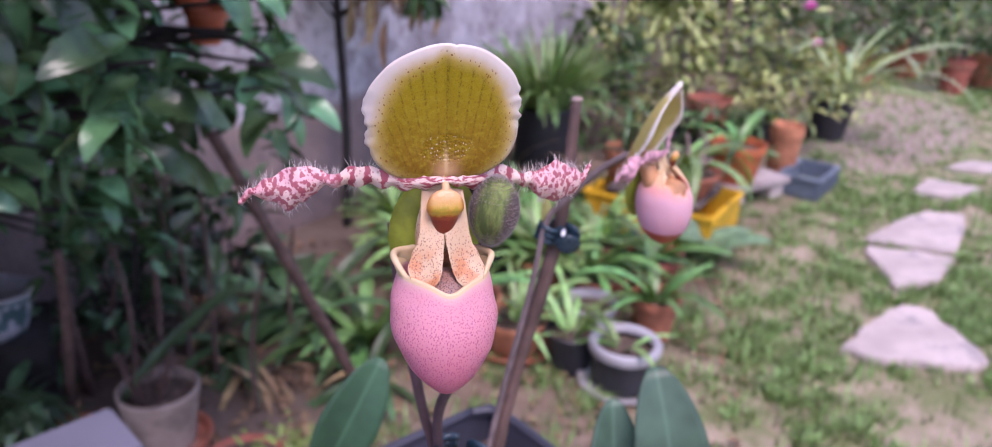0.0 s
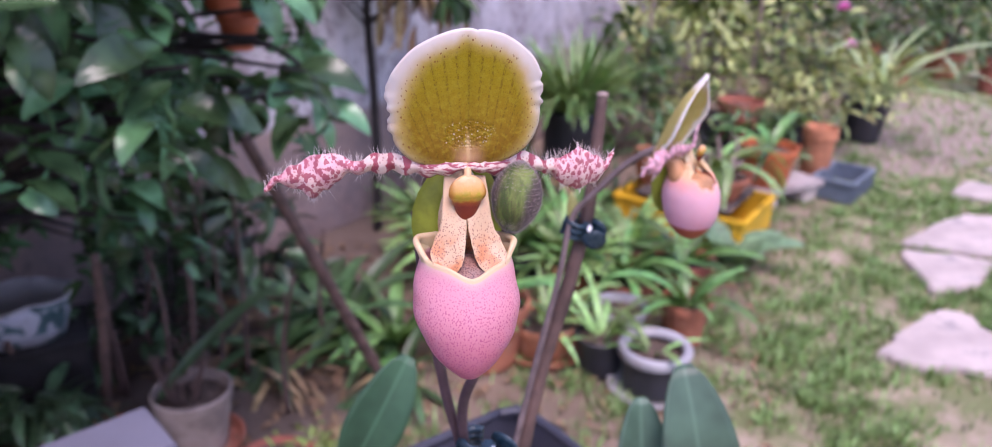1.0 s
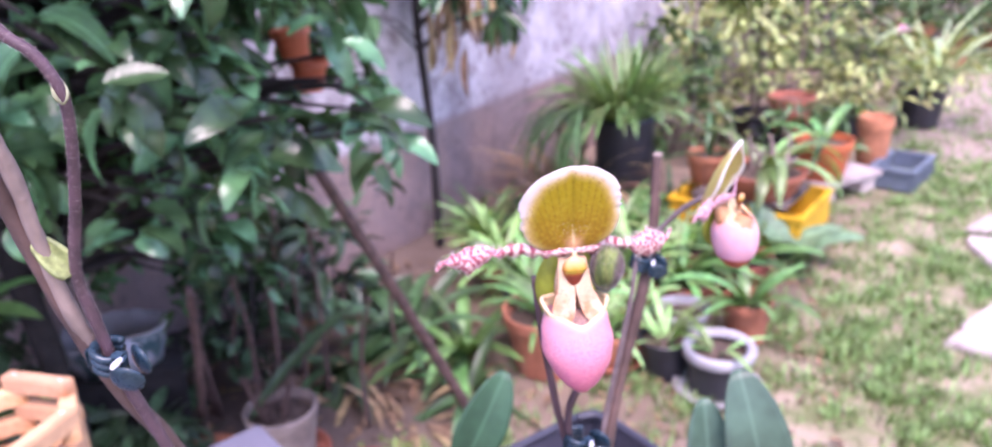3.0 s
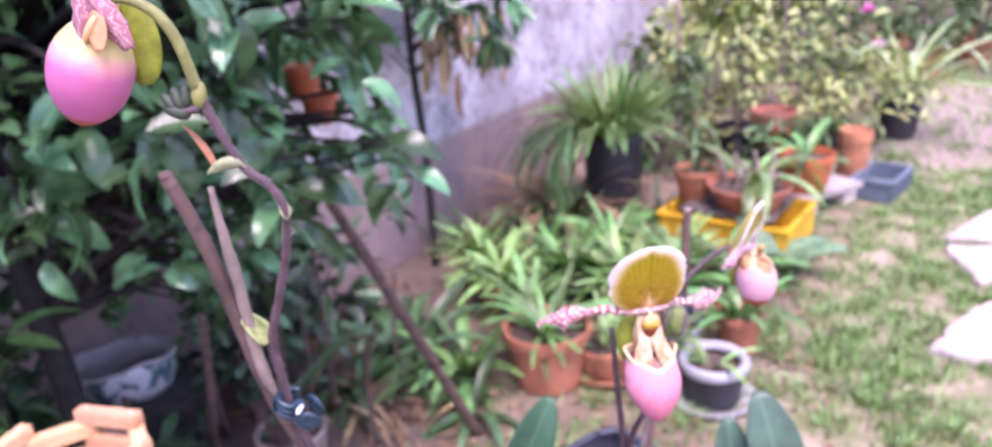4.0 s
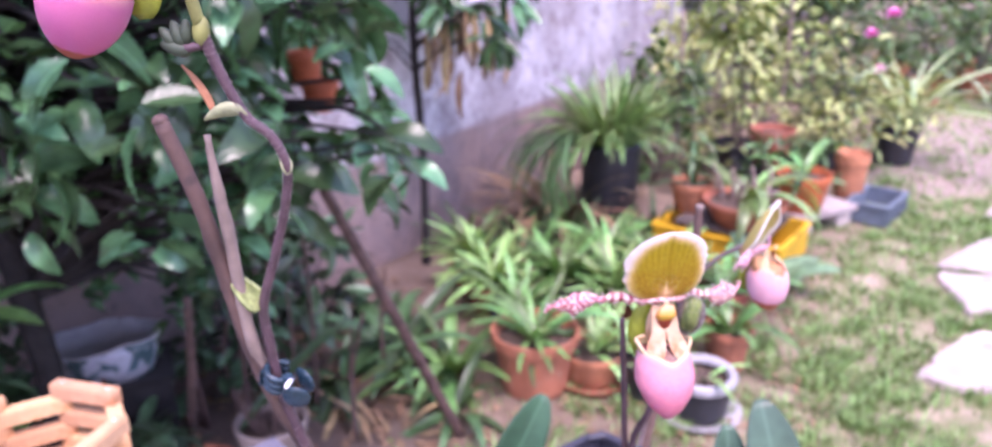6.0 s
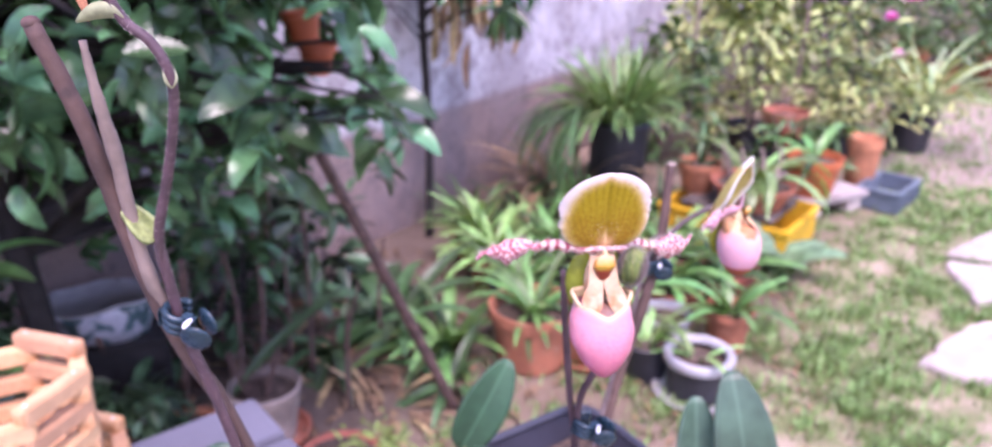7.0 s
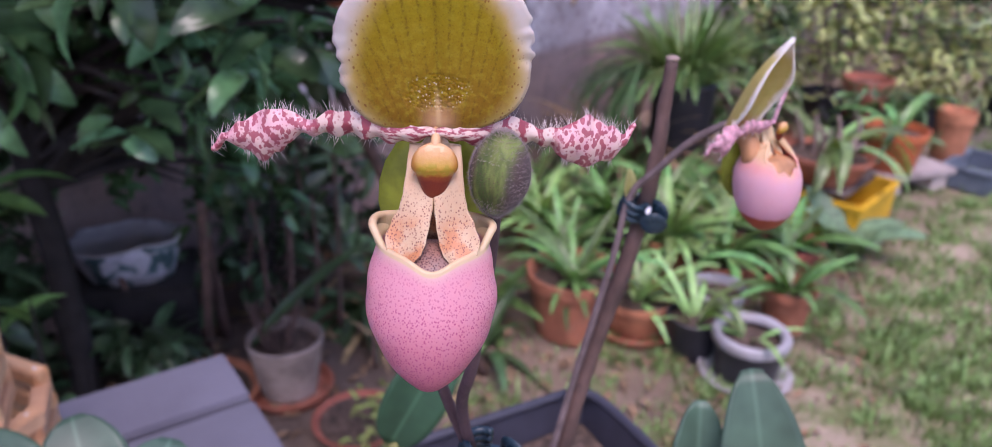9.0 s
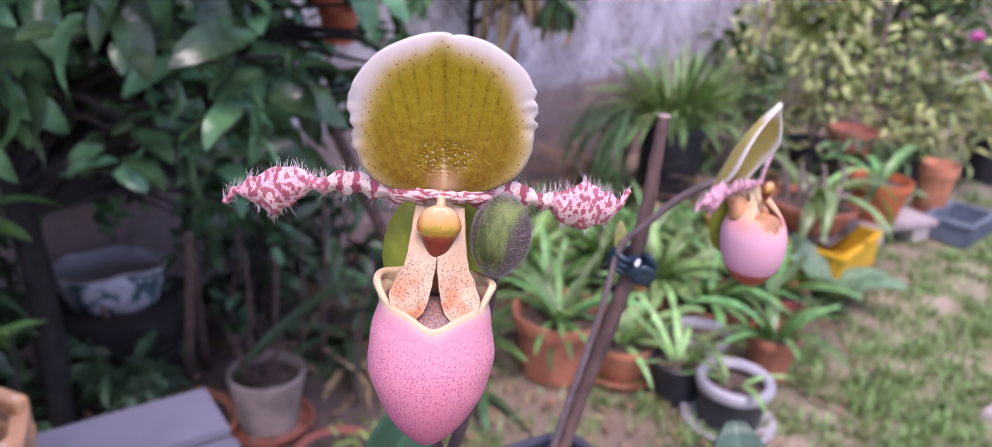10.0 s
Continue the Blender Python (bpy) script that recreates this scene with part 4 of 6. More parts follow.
def flower(parent, m, label, fresh=True, pouch=POUCH, lobe=LOBE, sep=None, pet=None, pch=None):
    sep, pet, pch = sep or {}, pet or ({}, {}), pch or {}
    core = part("flower", ellipsoid("flower", (0.0058, 0.0036, 0.0115), lobe, 18, 14, lambda p: Vector((p.x * (1.0 - p.z * 22), p.y + 0.0055, p.z - 0.0130))), parent, label, m)
    if sep.get("boat"):
        foot, tip, facing = sep["boat"]
        y_ = (tip - foot).normalized()
        x_ = y_.cross(facing).normalized()
        mm = Matrix((x_, y_, x_.cross(y_))).transposed().to_4x4()
        mm.translation = foot
        part("dorsal_sepal", hood_mesh((tip - foot).length), core, "olive hood with a pale rolled margin", mm, 0.0005)
    else:
        part("dorsal_sepal", sepal_mesh(**sep), core, "olive green sepal with a broad white frilled edge", pose(0.0007, 0.0, 0, 0, -4.5, 0), 0.0005)
    for i, sign in enumerate((-1, 1)):
        me = petal_mesh(sign, **pet[i])
        p = part("petal", me, core, "narrow twisted white petal with crimson blotches and hairs", pose(0, 0.0006, 0), 0.0005)
        part("hairs", edge_hairs(me, 260, 0.0028, 5 + i), p)
    slipper = slipper_mesh(pouch) if fresh else pouch_mesh(pouch, **pch)
    part("pouch", slipper, core, "rounded pink pouch with darker specks and a cream rim", None, 0.0006)
    for sign in (-1, 1):
        part("lip_lobe", lip_lobe_mesh(sign, lobe), core, "cream inner lobe with brown specks", None if fresh else pose(0, 0.002, 0.0, 0, 0, 0) @ Matrix.Scale(0.62, 4))
    if fresh:
        part("column", tube("column", [(0, 0.0022, 0.0000), (0, 0.0006, -0.0004), (0.0001, -0.0006, -0.0016), (0, -0.0011, -0.0030)], [0.0005, 0.0008, 0.0009, 0.0013], PEACH_PALE, 10, 14), core, "pale peach ridge above the shield")
    part("throat", ellipsoid("throat", (0.0112, 0.0092, 0.0065), THROAT if fresh else PEACH, 22, 12, lambda p: p + Vector((0, -0.0034, -0.0281 if fresh else -0.0198))), core)
    part("staminode", shield_mesh(), core, "glossy golden shield with a dark red lower half", None if fresh else pose(0.0, -0.003, 0.002, 0, 0, 0) @ Matrix.Scale(0.65, 4))
    syn = leaf_mesh("synsepal", 0.036, 0.0235, SYNSEPAL, -0.25, 0.25, 8, 0.9, 0.6)
    part("synsepal", syn, core, "olive green rear sepal", pose(0, 0.0085, -0.0005, -93, 0, 0), 0.0005)
    return core


def bud_mesh(r):
    def shape(p):
        rib = 1 + 0.045 * math.sin(5 * math.atan2(p.y, p.x) + p.z * 80)
        t = p.z / r[2]
        k = 1 - 0.16 * t * t * (1 if t < 0 else 0.5)
        return Vector((p.x * rib * k, p.y * rib * k, p.z))
    return ellipsoid("bud", r, BUD, 30, 22, shape)


def clip_thing(m, label="small dark blue-green plastic clip on the cane"):
    """A butterfly clip: ribbed jaws round the cane, a hinge block, two round finger pads and a steel pin."""
    t = thing("plant_clip", m, label, "plant clip", "plant clips")
    for z in (-0.0034, 0.0, 0.0034):
        arc = [(0.0050 * math.cos(radians(a)), 0.0050 * math.sin(radians(a)), z + 0.0004 * math.sin(radians(a * 2))) for a in range(70, 331, 26)]
        part("jaw", tube("jaw", arc, [0.0012, 0.0014, 0.0014, 0.0012], CLIP, 8, 22, 0, 1.2), t)
    part("hinge", block("hinge", (0.0052, 0.0058, 0.0096), CLIP, 0.0012), t, "", pose(0.0050, -0.0022, -0.0048, 0, 0, 12))
    part("spine", block("spine", (0.0022, 0.0052, 0.0090), CLIP, 0.0008), t, "", pose(-0.0048, -0.0022, -0.0045, 0, 0, -25))
    pad = ellipsoid("finger_pad", (0.0060, 0.0016, 0.0055), CLIP, 24, 12, lambda p: Vector((p.x, p.y + 12 * p.x * p.x, p.z)))
    part("finger_pad", pad, t, "", pose(0.0108, -0.0062, -0.0004, 0, 6, 14))
    part("finger_pad", pad, t, "", pose(0.0100, 0.0022, 0.0006, 0, -4, -24))
    part("pin", ellipsoid("pin", (0.0012, 0.0030, 0.0012), METAL, 10, 8), t, "shiny steel pin", pose(0.0068, -0.0052, 0.0044))
    return t


def leaf_between(parent, foot, tip, width, droop, facing, material, name="leaf", fold=0.3, power=0.85):
    """A leaf from foot to tip that shows its upper side towards facing."""
    d = tip - foot
    reach = d.length * droop / (2 * math.sin(droop / 2))
    y = d.normalized()
    x = y.cross(facing).normalized()
    z = x.cross(y)
    m = Matrix((x, y, z)).transposed().to_4x4()
    m.translation = foot
    half = pose(0, 0, 0, math.degrees(droop) / 2)
    return part(name, leaf_mesh(name, reach, width, material, droop, fold, 14, power, 0.5, cols=11), parent, "", m @ half, 0.0012 if fold < 1 else 0.0005)


# ---- plant with the open speckled flower ----
def plant_one():
    base = Vector((0.035, 0.47, 0.87))
    t = thing("slipper_orchid", base, "slipper orchid with a pink pouch and hairy spotted petals", "orchid")
    at = lambda *p: Vector(p) - base
    core = flower(t, pose(*at(0.043, 0.2445, 1.2525), -2, 1.5, 16), "open slipper flower with olive sepal and pink speckled pouch",
                  pet=({"length": 0.0476}, {"length": 0.0422}))
    part("stem", tube("stem", [at(0.036, 0.43, 0.90), at(0.0365, 0.33, 1.08), at(0.0368, 0.29, 1.15), at(0.0432, 0.275, 1.18), at(0.048, 0.27, 1.212), at(0.0495, 0.266, 1.232), at(0.047, 0.258, 1.249)], [0.0024, 0.0018, 0.0017, 0.0017, 0.0017], STEM, 12, 40), t)
    part("stem", tube("stem", [at(0.026, 0.43, 0.90), at(0.0355, 0.33, 1.08), at(0.0315, 0.288, 1.16), at(0.0285, 0.27, 1.205), at(0.0265, 0.266, 1.232)], [0.0022, 0.0019, 0.0017, 0.0016, 0.0012], STEM, 12, 30), t, "thin dark stem with a withered tip")
    bud = part("bud", bud_mesh((0.0061, 0.0058, 0.0090)), t, "plump green bud covered in fine hairs", pose(*at(0.0543, 0.2500, 1.2433), 0, 6, -12))
    part("hairs", hairs_on(bud.data, 9000, 0.00075, 9, lambda c, n: abs(n.x) > 0.3 or abs(c.z) > 0.004, HAIR_DARK, 0.000016, 0.1), bud)
    crown = at(0.035, 0.44, 0.87)
    for foot, tip, w, dr in (((-0.052, 0.455, 0.985), (-0.0182, 0.474, 1.0565), 0.036, 0.35), ((0.124, 0.43, 0.985), (0.119, 0.452, 1.053), 0.031, 0.15),
                             ((0.160, 0.425, 0.980), (0.140, 0.447, 1.079), 0.045, 0.6), ((0.01, 0.40, 0.985), (-0.035, 0.40, 1.028), 0.036, 0.5), ((0.035, 0.40, 0.985), (0.07, 0.405, 1.03), 0.032, 0.4)):
        leaf_between(t, at(*foot), at(*tip), w, dr, Vector((0.15, -0.7, 0.2)), ORCHID_LEAF_PALE if foot[0] > 0.1 else ORCHID_LEAF, "leaf", 0.2)
        part("leaf_base", tube("leaf_base", [crown, (crown + at(*foot)) / 2 + Vector((0, 0, -0.012)), at(*foot)], [0.008, 0.007, 0.005], STEM_GREEN, 8, 8), t)
    return t


def plant_two():
    """The second flower of the planter, turned away, held by a cane."""
    base = Vector((0.06, 0.50, 0.87))
    t = thing("slipper_orchid", base, "slipper orchid with a fading pink pouch, tied to a brown cane", "orchid")
    at = lambda *p: Vector(p) - base
    m = pose(*at(0.1252, 0.414, 1.2130), 3, -2, 48)
    boat = in_frame(m, at(0.1075, 0.413, 1.2085)), in_frame(m, at(0.1235, 0.402, 1.2475)), m.to_3x3().inverted() @ Vector((0.72, -0.64, -0.26))
    flower(t, m, "fading slipper flower with a brown spot under its pouch", False, POUCH_OLD, LOBE_OLD,
           {"boat": boat}, ({"length": 0.033, "sweep": 4, "drop": -5.0, "size": 1.15, "material": WITHERED_OLD}, {"length": 0.026, "sweep": 40, "drop": -14.0, "size": 0.7, "material": WITHERED_OLD}),
           {"hw": 0.0129, "hd": 0.0126, "top": -0.0085, "notch": -0.0172, "bottom": -0.0445, "egg": 2.3, "point": 0.6, "curl": 0.0012, "open_up": -0.65, "ragged": 0.0014, "forward": 0.003})
    part("stem", tube("stem", [at(0.030, 0.392, 0.90), at(0.0500, 0.4155, 1.04), at(0.0680, 0.4245, 1.135), at(0.0733, 0.427, 1.1695), at(0.0836, 0.424, 1.1847), at(0.095, 0.423, 1.198), at(0.107, 0.42, 1.2075), at(0.119, 0.42, 1.2115)],
                      [0.002, 0.0017, 0.0015, 0.0015, 0.0016, 0.0017, 0.0017], STEM_PALE, 12, 44), t)
    part("neck", tube("neck", [at(0.1105, 0.414, 1.2085), at(0.1165, 0.4125, 1.2045), at(0.1195, 0.411, 1.1975)], [0.0030, 0.0038, 0.0044], PEACH, 12, 12), t, "peach column above the pouch")
    part("bract", leaf_mesh("bract", 0.014, 0.006, STEM_GREEN, 0.2, 0.5), t, "", pose(*at(0.0735, 0.428, 1.168), 80, 0, 20), 0.0006)
    return t


plant_one()
plant_two()
cane = thing("cane", (0.0, 0.40, 0.86), "weathered brown cane holding an orchid stem", "cane", "canes")
part("rod", tube("rod", [(0.03, 0.0, 0), (0.056, 0.024, 0.19), (0.0795, 0.034, 0.30), (0.0845, 0.041, 0.368)], [0.0050, 0.0045, 0.0036, 0.0026], STAKE, 12, 40, 0.2), cane)
part("cut_end", ellipsoid("cut_end", (0.0031, 0.0031, 0.0014), CANE_PALE, 14, 8), cane, "pale cut end", pose(0.0845, 0.041, 0.368))
clip_thing(pose(0.0755, 0.431, 1.164, 10, 12, -8))
clip_thing(pose(0.0405, 0.299, 1.131, 10, 5, -5))


# ---- plant with the mauve flower ----
def plant_three():
    base = Vector((-0.20, 0.36, 0.87))
    t = thing("slipper_orchid", base, "slipper orchid with a mauve pouch on a tall curving stem", "orchid")
    at = lambda *p: Vector(p) - base
    spine = [at(-0.12, 0.33, 0.90), at(-0.105, 0.25, 1.07), at(-0.1062, 0.2205, 1.160), at(-0.110, 0.2138, 1.195), at(-0.1143, 0.208, 1.2226), at(-0.1146, 0.204, 1.246), at(-0.1138, 0.2005, 1.2645), at(-0.1045, 0.196, 1.288),
             at(-0.097, 0.192, 1.309), at(-0.0938, 0.189, 1.324), at(-0.0975, 0.187, 1.335), at(-0.105, 0.1855, 1.3425), at(-0.1113, 0.1822, 1.3603), at(-0.1134, 0.180, 1.3713)]
    st = part("stem", tube("stem", spine, [0.0022, 0.0022, 0.0021, 0.0021, 0.002, 0.0018, 0.0016, 0.0016, 0.0016, 0.0017, 0.0019], STEM, 12, 80), t, "dark purple hairy stem")
    part("hairs", hairs_on(st.data, 4200, 0.0009, 31, lambda c, n: c.z > 0.28, HAIR, 0.000014, 0.0), st)
    part("stem", tube("stem", [at(-0.1134, 0.180, 1.3713), at(-0.1157, 0.177, 1.389), at(-0.1208, 0.175, 1.3987), at(-0.130, 0.174, 1.4034), at(-0.138, 0.175, 1.401)], [0.002, 0.002, 0.0019, 0.0017], STEM_GREEN, 12, 24), t, "olive green flower stalk")
    fl = part("flower", ellipsoid("flower", (0.0045, 0.005, 0.007), LOBE_OLD, 14, 10, lambda p: p + Vector((0, 0.002, -0.004))), t, "old slipper flower with a mauve pouch and shrivelled petals", pose(*at(-0.1385, 0.179, 1.4040), 4, 24, 10))
    part("pouch", pouch_mesh(POUCH_MAUVE, 0.0134, 0.0132, -0.0060, -0.0085, -0.0462, 2.2, 0.66, 0.0004, 0.0165, -0.5, 0.0008, 0.0), fl, "smooth mauve-pink pouch, yellow at its mouth", None, 0.0006)
    fm = fl.matrix_basis.copy()
    to = lambda *p: in_frame(fm, at(*p) + Vector((0.0033, 0, -0.0005)))
    front = fm.to_3x3().inverted() @ Vector((0.1, -1.0, 0.2))
    for foot, tip, w in (((-0.1425, 0.170, 1.4105), (-0.1325, 0.166, 1.388), 0.0085), ((-0.1435, 0.170, 1.4085), (-0.1468, 0.165, 1.3915), 0.007)):
        d = to(*tip) - to(*foot)
        y_ = d.normalized()
        x_ = y_.cross(front).normalized()
        mm = Matrix((x_, y_, x_.cross(y_))).transposed().to_4x4()
        mm.translation = to(*foot)
        part("withered_petal", leaf_mesh("withered_petal", d.length, w, WITHERED, 0.5, -0.8, 18, 0.9, 0.4, 0.12, 11), fl, "shrivelled mauve petal with pale veins", mm, 0.0004)
    leaf_between(fl, to(-0.1405, 0.170, 1.4005), to(-0.1394, 0.166, 1.3885), 0.006, 0.2, front, PEACH, "lip_lobe", -0.3)
    part("staminode", ellipsoid("staminode", (0.0017, 0.0022, 0.005), SHIELD, 14, 12), fl, "dried golden-brown shield", pose(*to(-0.1425, 0.1685, 1.395), 0, 10, 0))
    leaf_between(fl, to(-0.1425, 0.180, 1.402), to(-0.152, 0.176, 1.4185), 0.012, 0.4, front, BRACT, "withered_sepal", 0.5)
    leaf_between(fl, to(-0.1415, 0.186, 1.4055), to(-0.1385, 0.1875, 1.3735), 0.018, 0.3, front, SYNSEPAL, "synsepal", -0.3)
    # small cluster of dark buds at the bend
    part("twig", tube("twig", [at(-0.1140, 0.180, 1.3655), at(-0.1185, 0.1795, 1.3648), at(-0.1225, 0.179, 1.3650)], [0.0014, 0.0016, 0.0014], STEM, 8, 10), t)
    for x, z, ry, k in ((-0.1222, 1.3648, -72, 1.1), (-0.1208, 1.3690, -16, 1.0), (-0.1180, 1.3698, 8, 0.9), (-0.1238, 1.3680, -40, 0.9)):
        part("bud", ellipsoid("bud", (0.0023 * k, 0.0023 * k, 0.0045 * k), BUD_DARK, 14, 12, lambda p: Vector((p.x * (1 - 50 * p.z), p.y * (1 - 50 * p.z), p.z))), t, "small dark green unopened bud", pose(*at(x, 0.1795, z), 4, ry, 0))
    part("node", ellipsoid("node", (0.0027, 0.0026, 0.0048), STEM_GREEN, 14, 12), t, "pale green swelling of the stem", pose(*at(-0.1134, 0.1802, 1.3700), 0, 10, 0))
    part("bract", leaf_mesh("bract", 0.0145, 0.0075, BRACT, 0.3, 0.9), t, "", pose(*at(-0.1035, 0.1845, 1.3425), 2, 35, 92), 0.0005)
    leaf_between(t, at(-0.1142, 0.2005, 1.2640), at(-0.1252, 0.199, 1.2782), 0.0085, 0.5, Vector((0.5, -0.8, 0.3)), BRACT_GREEN, "bract", 0.7, 0.6)
    part("bract", leaf_mesh("bract", 0.02, 0.0036, BRACT_DRY, 0.3, 0.9), t, "dry orange bract", pose(*at(-0.115, 0.1845, 1.341), 70, 0, 80), 0.0004)
    part("bract", leaf_mesh("bract", 0.008, 0.004, BRACT, 0.2, 0.9), t, "", pose(*at(-0.0935, 0.188, 1.321), 70, 0, 40), 0.0005)
    crown = at(-0.19, 0.36, 0.86)
    for foot, tip, w in (((-0.225, 0.375, 0.95), (-0.292, 0.395, 0.987), 0.05), ((-0.20, 0.385, 0.955), (-0.235, 0.415, 0.998), 0.05), ((-0.17, 0.375, 0.955), (-0.178, 0.425, 0.986), 0.05), ((-0.16, 0.34, 0.95), (-0.10, 0.33, 0.99), 0.045)):
        leaf_between(t, at(*foot), at(*tip), w, 0.6, Vector((0.25, -0.35, 0.45)), ORCHID_LEAF_PALE, "leaf", 0.14)
        part("leaf_base", tube("leaf_base", [crown, (crown + at(*foot)) / 2 + Vector((0, 0, -0.01)), at(*foot)], [0.008, 0.007, 0.005], STEM_GREEN, 8, 8), t)
    return t


plant_three()
cane = thing("cane", (-0.10, 0.30, 0.86), "thick brown cane with a split pale side stick", "cane", "canes")
part("rod", tube("rod", [(0.01, 0.02, 0.02), (0.0, -0.06, 0.25), (-0.01, -0.078, 0.32), (-0.0175, -0.09, 0.355), (-0.0236, -0.096, 0.387), (-0.0266, -0.1035, 0.425), (-0.0292, -0.108, 0.45), (-0.0352, -0.1138, 0.4798)], [0.003, 0.003, 0.003, 0.0031, 0.0031, 0.003, 0.0027], STAKE, 12, 48, 0.2), cane)
part("cut_end", ellipsoid("cut_end", (0.0029, 0.0029, 0.0022), STAKE, 14, 8), cane, "", pose(-0.0352, -0.1138, 0.4798, 0, -12, 0))
part("split", tube("split", [(-0.0155, -0.089, 0.355), (-0.0212, -0.0975, 0.389), (-0.0206, -0.106, 0.4385), (-0.0199, -0.111, 0.459), (-0.0198, -0.113, 0.4748)], [0.002, 0.0025, 0.0024, 0.0017, 0.0011], CANE_PALE, 10, 24, 0.3), cane, "pale split side stick")
clip_thing(pose(-0.113, 0.2045, 1.231, 12, 16, -6))


# ---- planters, table and crate ----
def planter(x, y, z, size, height, turn, label):
    t = thing("planter", pose(x, y, z, 0, 0, turn), label, "planter")
    wall = 0.004
    for k in range(4):
        a = radians(90 * k)
        def f(u, v):
            w = size / 2 * (0.86 + 0.14 * v)
            xx = (u - 0.5) * 2 * w
            return (xx * math.cos(a) - w * math.sin(a), xx * math.sin(a) + w * math.cos(a), height * v)
        part("side", mesh_of("side", *grid(f, 4, 4), PLANTER, False), t, "", None, wall)
    rim = [(math.cos(radians(45 + 90 * k)) * size * 0.7071, math.sin(radians(45 + 90 * k)) * size * 0.7071, height) for k in range(4)]
    pts = []
    for k in range(4):
        a, b = Vector(rim[k]), Vector(rim[(k + 1) % 4])
        pts += [a.lerp(b, 0.08), a.lerp(b, 0.5), a.lerp(b, 0.92)]
    part("rim", tube("rim", pts + [pts[0]], [0.005, 0.005], PLANTER, 8, 96), t)
    part("base", block("base", (size * 0.86, size * 0.86, 0.006), PLANTER, 0), t)
    part("compost", mesh_of("compost", *grid(lambda u, v: ((u - 0.5) * size * 0.93, (v - 0.5) * size * 0.93, height * 0.72 + 0.006 * noise.noise(Vector((u * 9, v * 9, 0)))), 20, 20), SOIL), t, "coarse bark compost")
    return t


planter(0.028, 0.53, 0.72, 0.30, 0.12, 42, "dark slate-coloured square plastic planter with two orchids")
planter(-0.19, 0.34, 0.754, 0.20, 0.13, 20, "dark slate-coloured square plastic planter with one orchid")


def slatted_table(x, y, turn, length, width, top):
    t = thing("slatted_table", pose(x, y, 0, 0, 0, turn), "grey-painted wooden table with a slatted top", "table")
    n, gap = 7, 0.011
    w = (width - gap * (n - 1)) / n
    me = block("slat", (length, w, 0.02), SLAT, 0.003)
    for i in range(n):
        part("slat", me, t, "", pose(0, -width / 2 + w / 2 + i * (w + gap), top - 0.02))
    for sx in (-1, 1):
        part("rail", block("rail", (0.045, width - 0.04, 0.04), SLAT, 0.003), t, "", pose(sx * (length / 2 - 0.08), 0, top - 0.0605))
        for sy in (-1, 1):
            part("leg", block("leg", (0.05, 0.05, top - 0.061), SLAT, 0.004), t, "", pose(sx * (length / 2 - 0.08), sy * (width / 2 - 0.06), 0))
    return t


TABLE_TURN = 48.0
u = Vector((math.cos(radians(TABLE_TURN)), math.sin(radians(TABLE_TURN)), 0))
v = Vector((-u.y, u.x, 0))
corner = Vector((-0.405, 0.813, 0))
mid = corner - u * 0.5 - v * 0.375
slatted_table(mid.x, mid.y, TABLE_TURN, 1.0, 0.75, 0.754)
bench = thing("plant_stand", pose(0.028, 0.53, 0, 0, 0, 42), "plain dark wooden stand under the planter", "plant stand")
part("top", block("top", (0.30, 0.30, 0.03), BOARD, 0.004), bench, "", pose(0, 0, 0.69))
for sx in (-1, 1):
    for sy in (-1, 1):
        part("leg", block("leg", (0.035, 0.035, 0.69), BOARD, 0.003), bench, "", pose(sx * 0.12, sy * 0.12, 0))


def lattice_crate(x, y, z, turn, side, height, label):
    """An eight-sided basket of pine slats; the slats of neighbouring sides lie on one another at the corners."""
    t = thing("wooden_crate", pose(x, y, z, 0, 0, turn), label, "crate", "pine baskets")
    n = 8
    h = height / n
    rng = random.Random(len(label))
    apothem = side * 1.2071
    slats = [block("slat", (side + 0.013 + 0.0015 * k, 0.0150, h * (1.16 + 0.02 * k)), PINE, 0.0018) for k in (0, 1, 2)]
    for e in range(8):
        around = pose(0, 0, 0, 0, 0, 45 * e)
        for i in range(n):
            if i % 2 != e % 2:
                part("slat", rng.choice(slats), t, "", around @ pose(rng.uniform(-0.001, 0.001), apothem + rng.uniform(-0.0006, 0.0006), i * h - 0.08 * h * (i > 0), 0, 0, rng.uniform(-0.7, 0.7)))
        top = height if e % 2 == 0 else height - h
        for k in (-1, 1):
            part("pin", ellipsoid("pin", (0.002, 0.002, 0.0014), METAL, 8, 6), t, "small steel nail", around @ pose(k * side * 0.46, apothem, top + 0.001))
    part("floor", lathe("floor", [(0.001, 0.008), (apothem - 0.004, 0.008), (apothem - 0.004, 0.0), (0.001, 0.0)], PINE, 8), t)
    return t


lattice_crate(-0.4960, 0.5200, 0.755, -8.5, 0.068, 0.112, "raw pine basket of stacked slats standing on the table")
lattice_crate(-0.4850, 0.4900, 0.868, -8.5, 0.058, 0.117, "small raw pine basket stacked on a larger one")


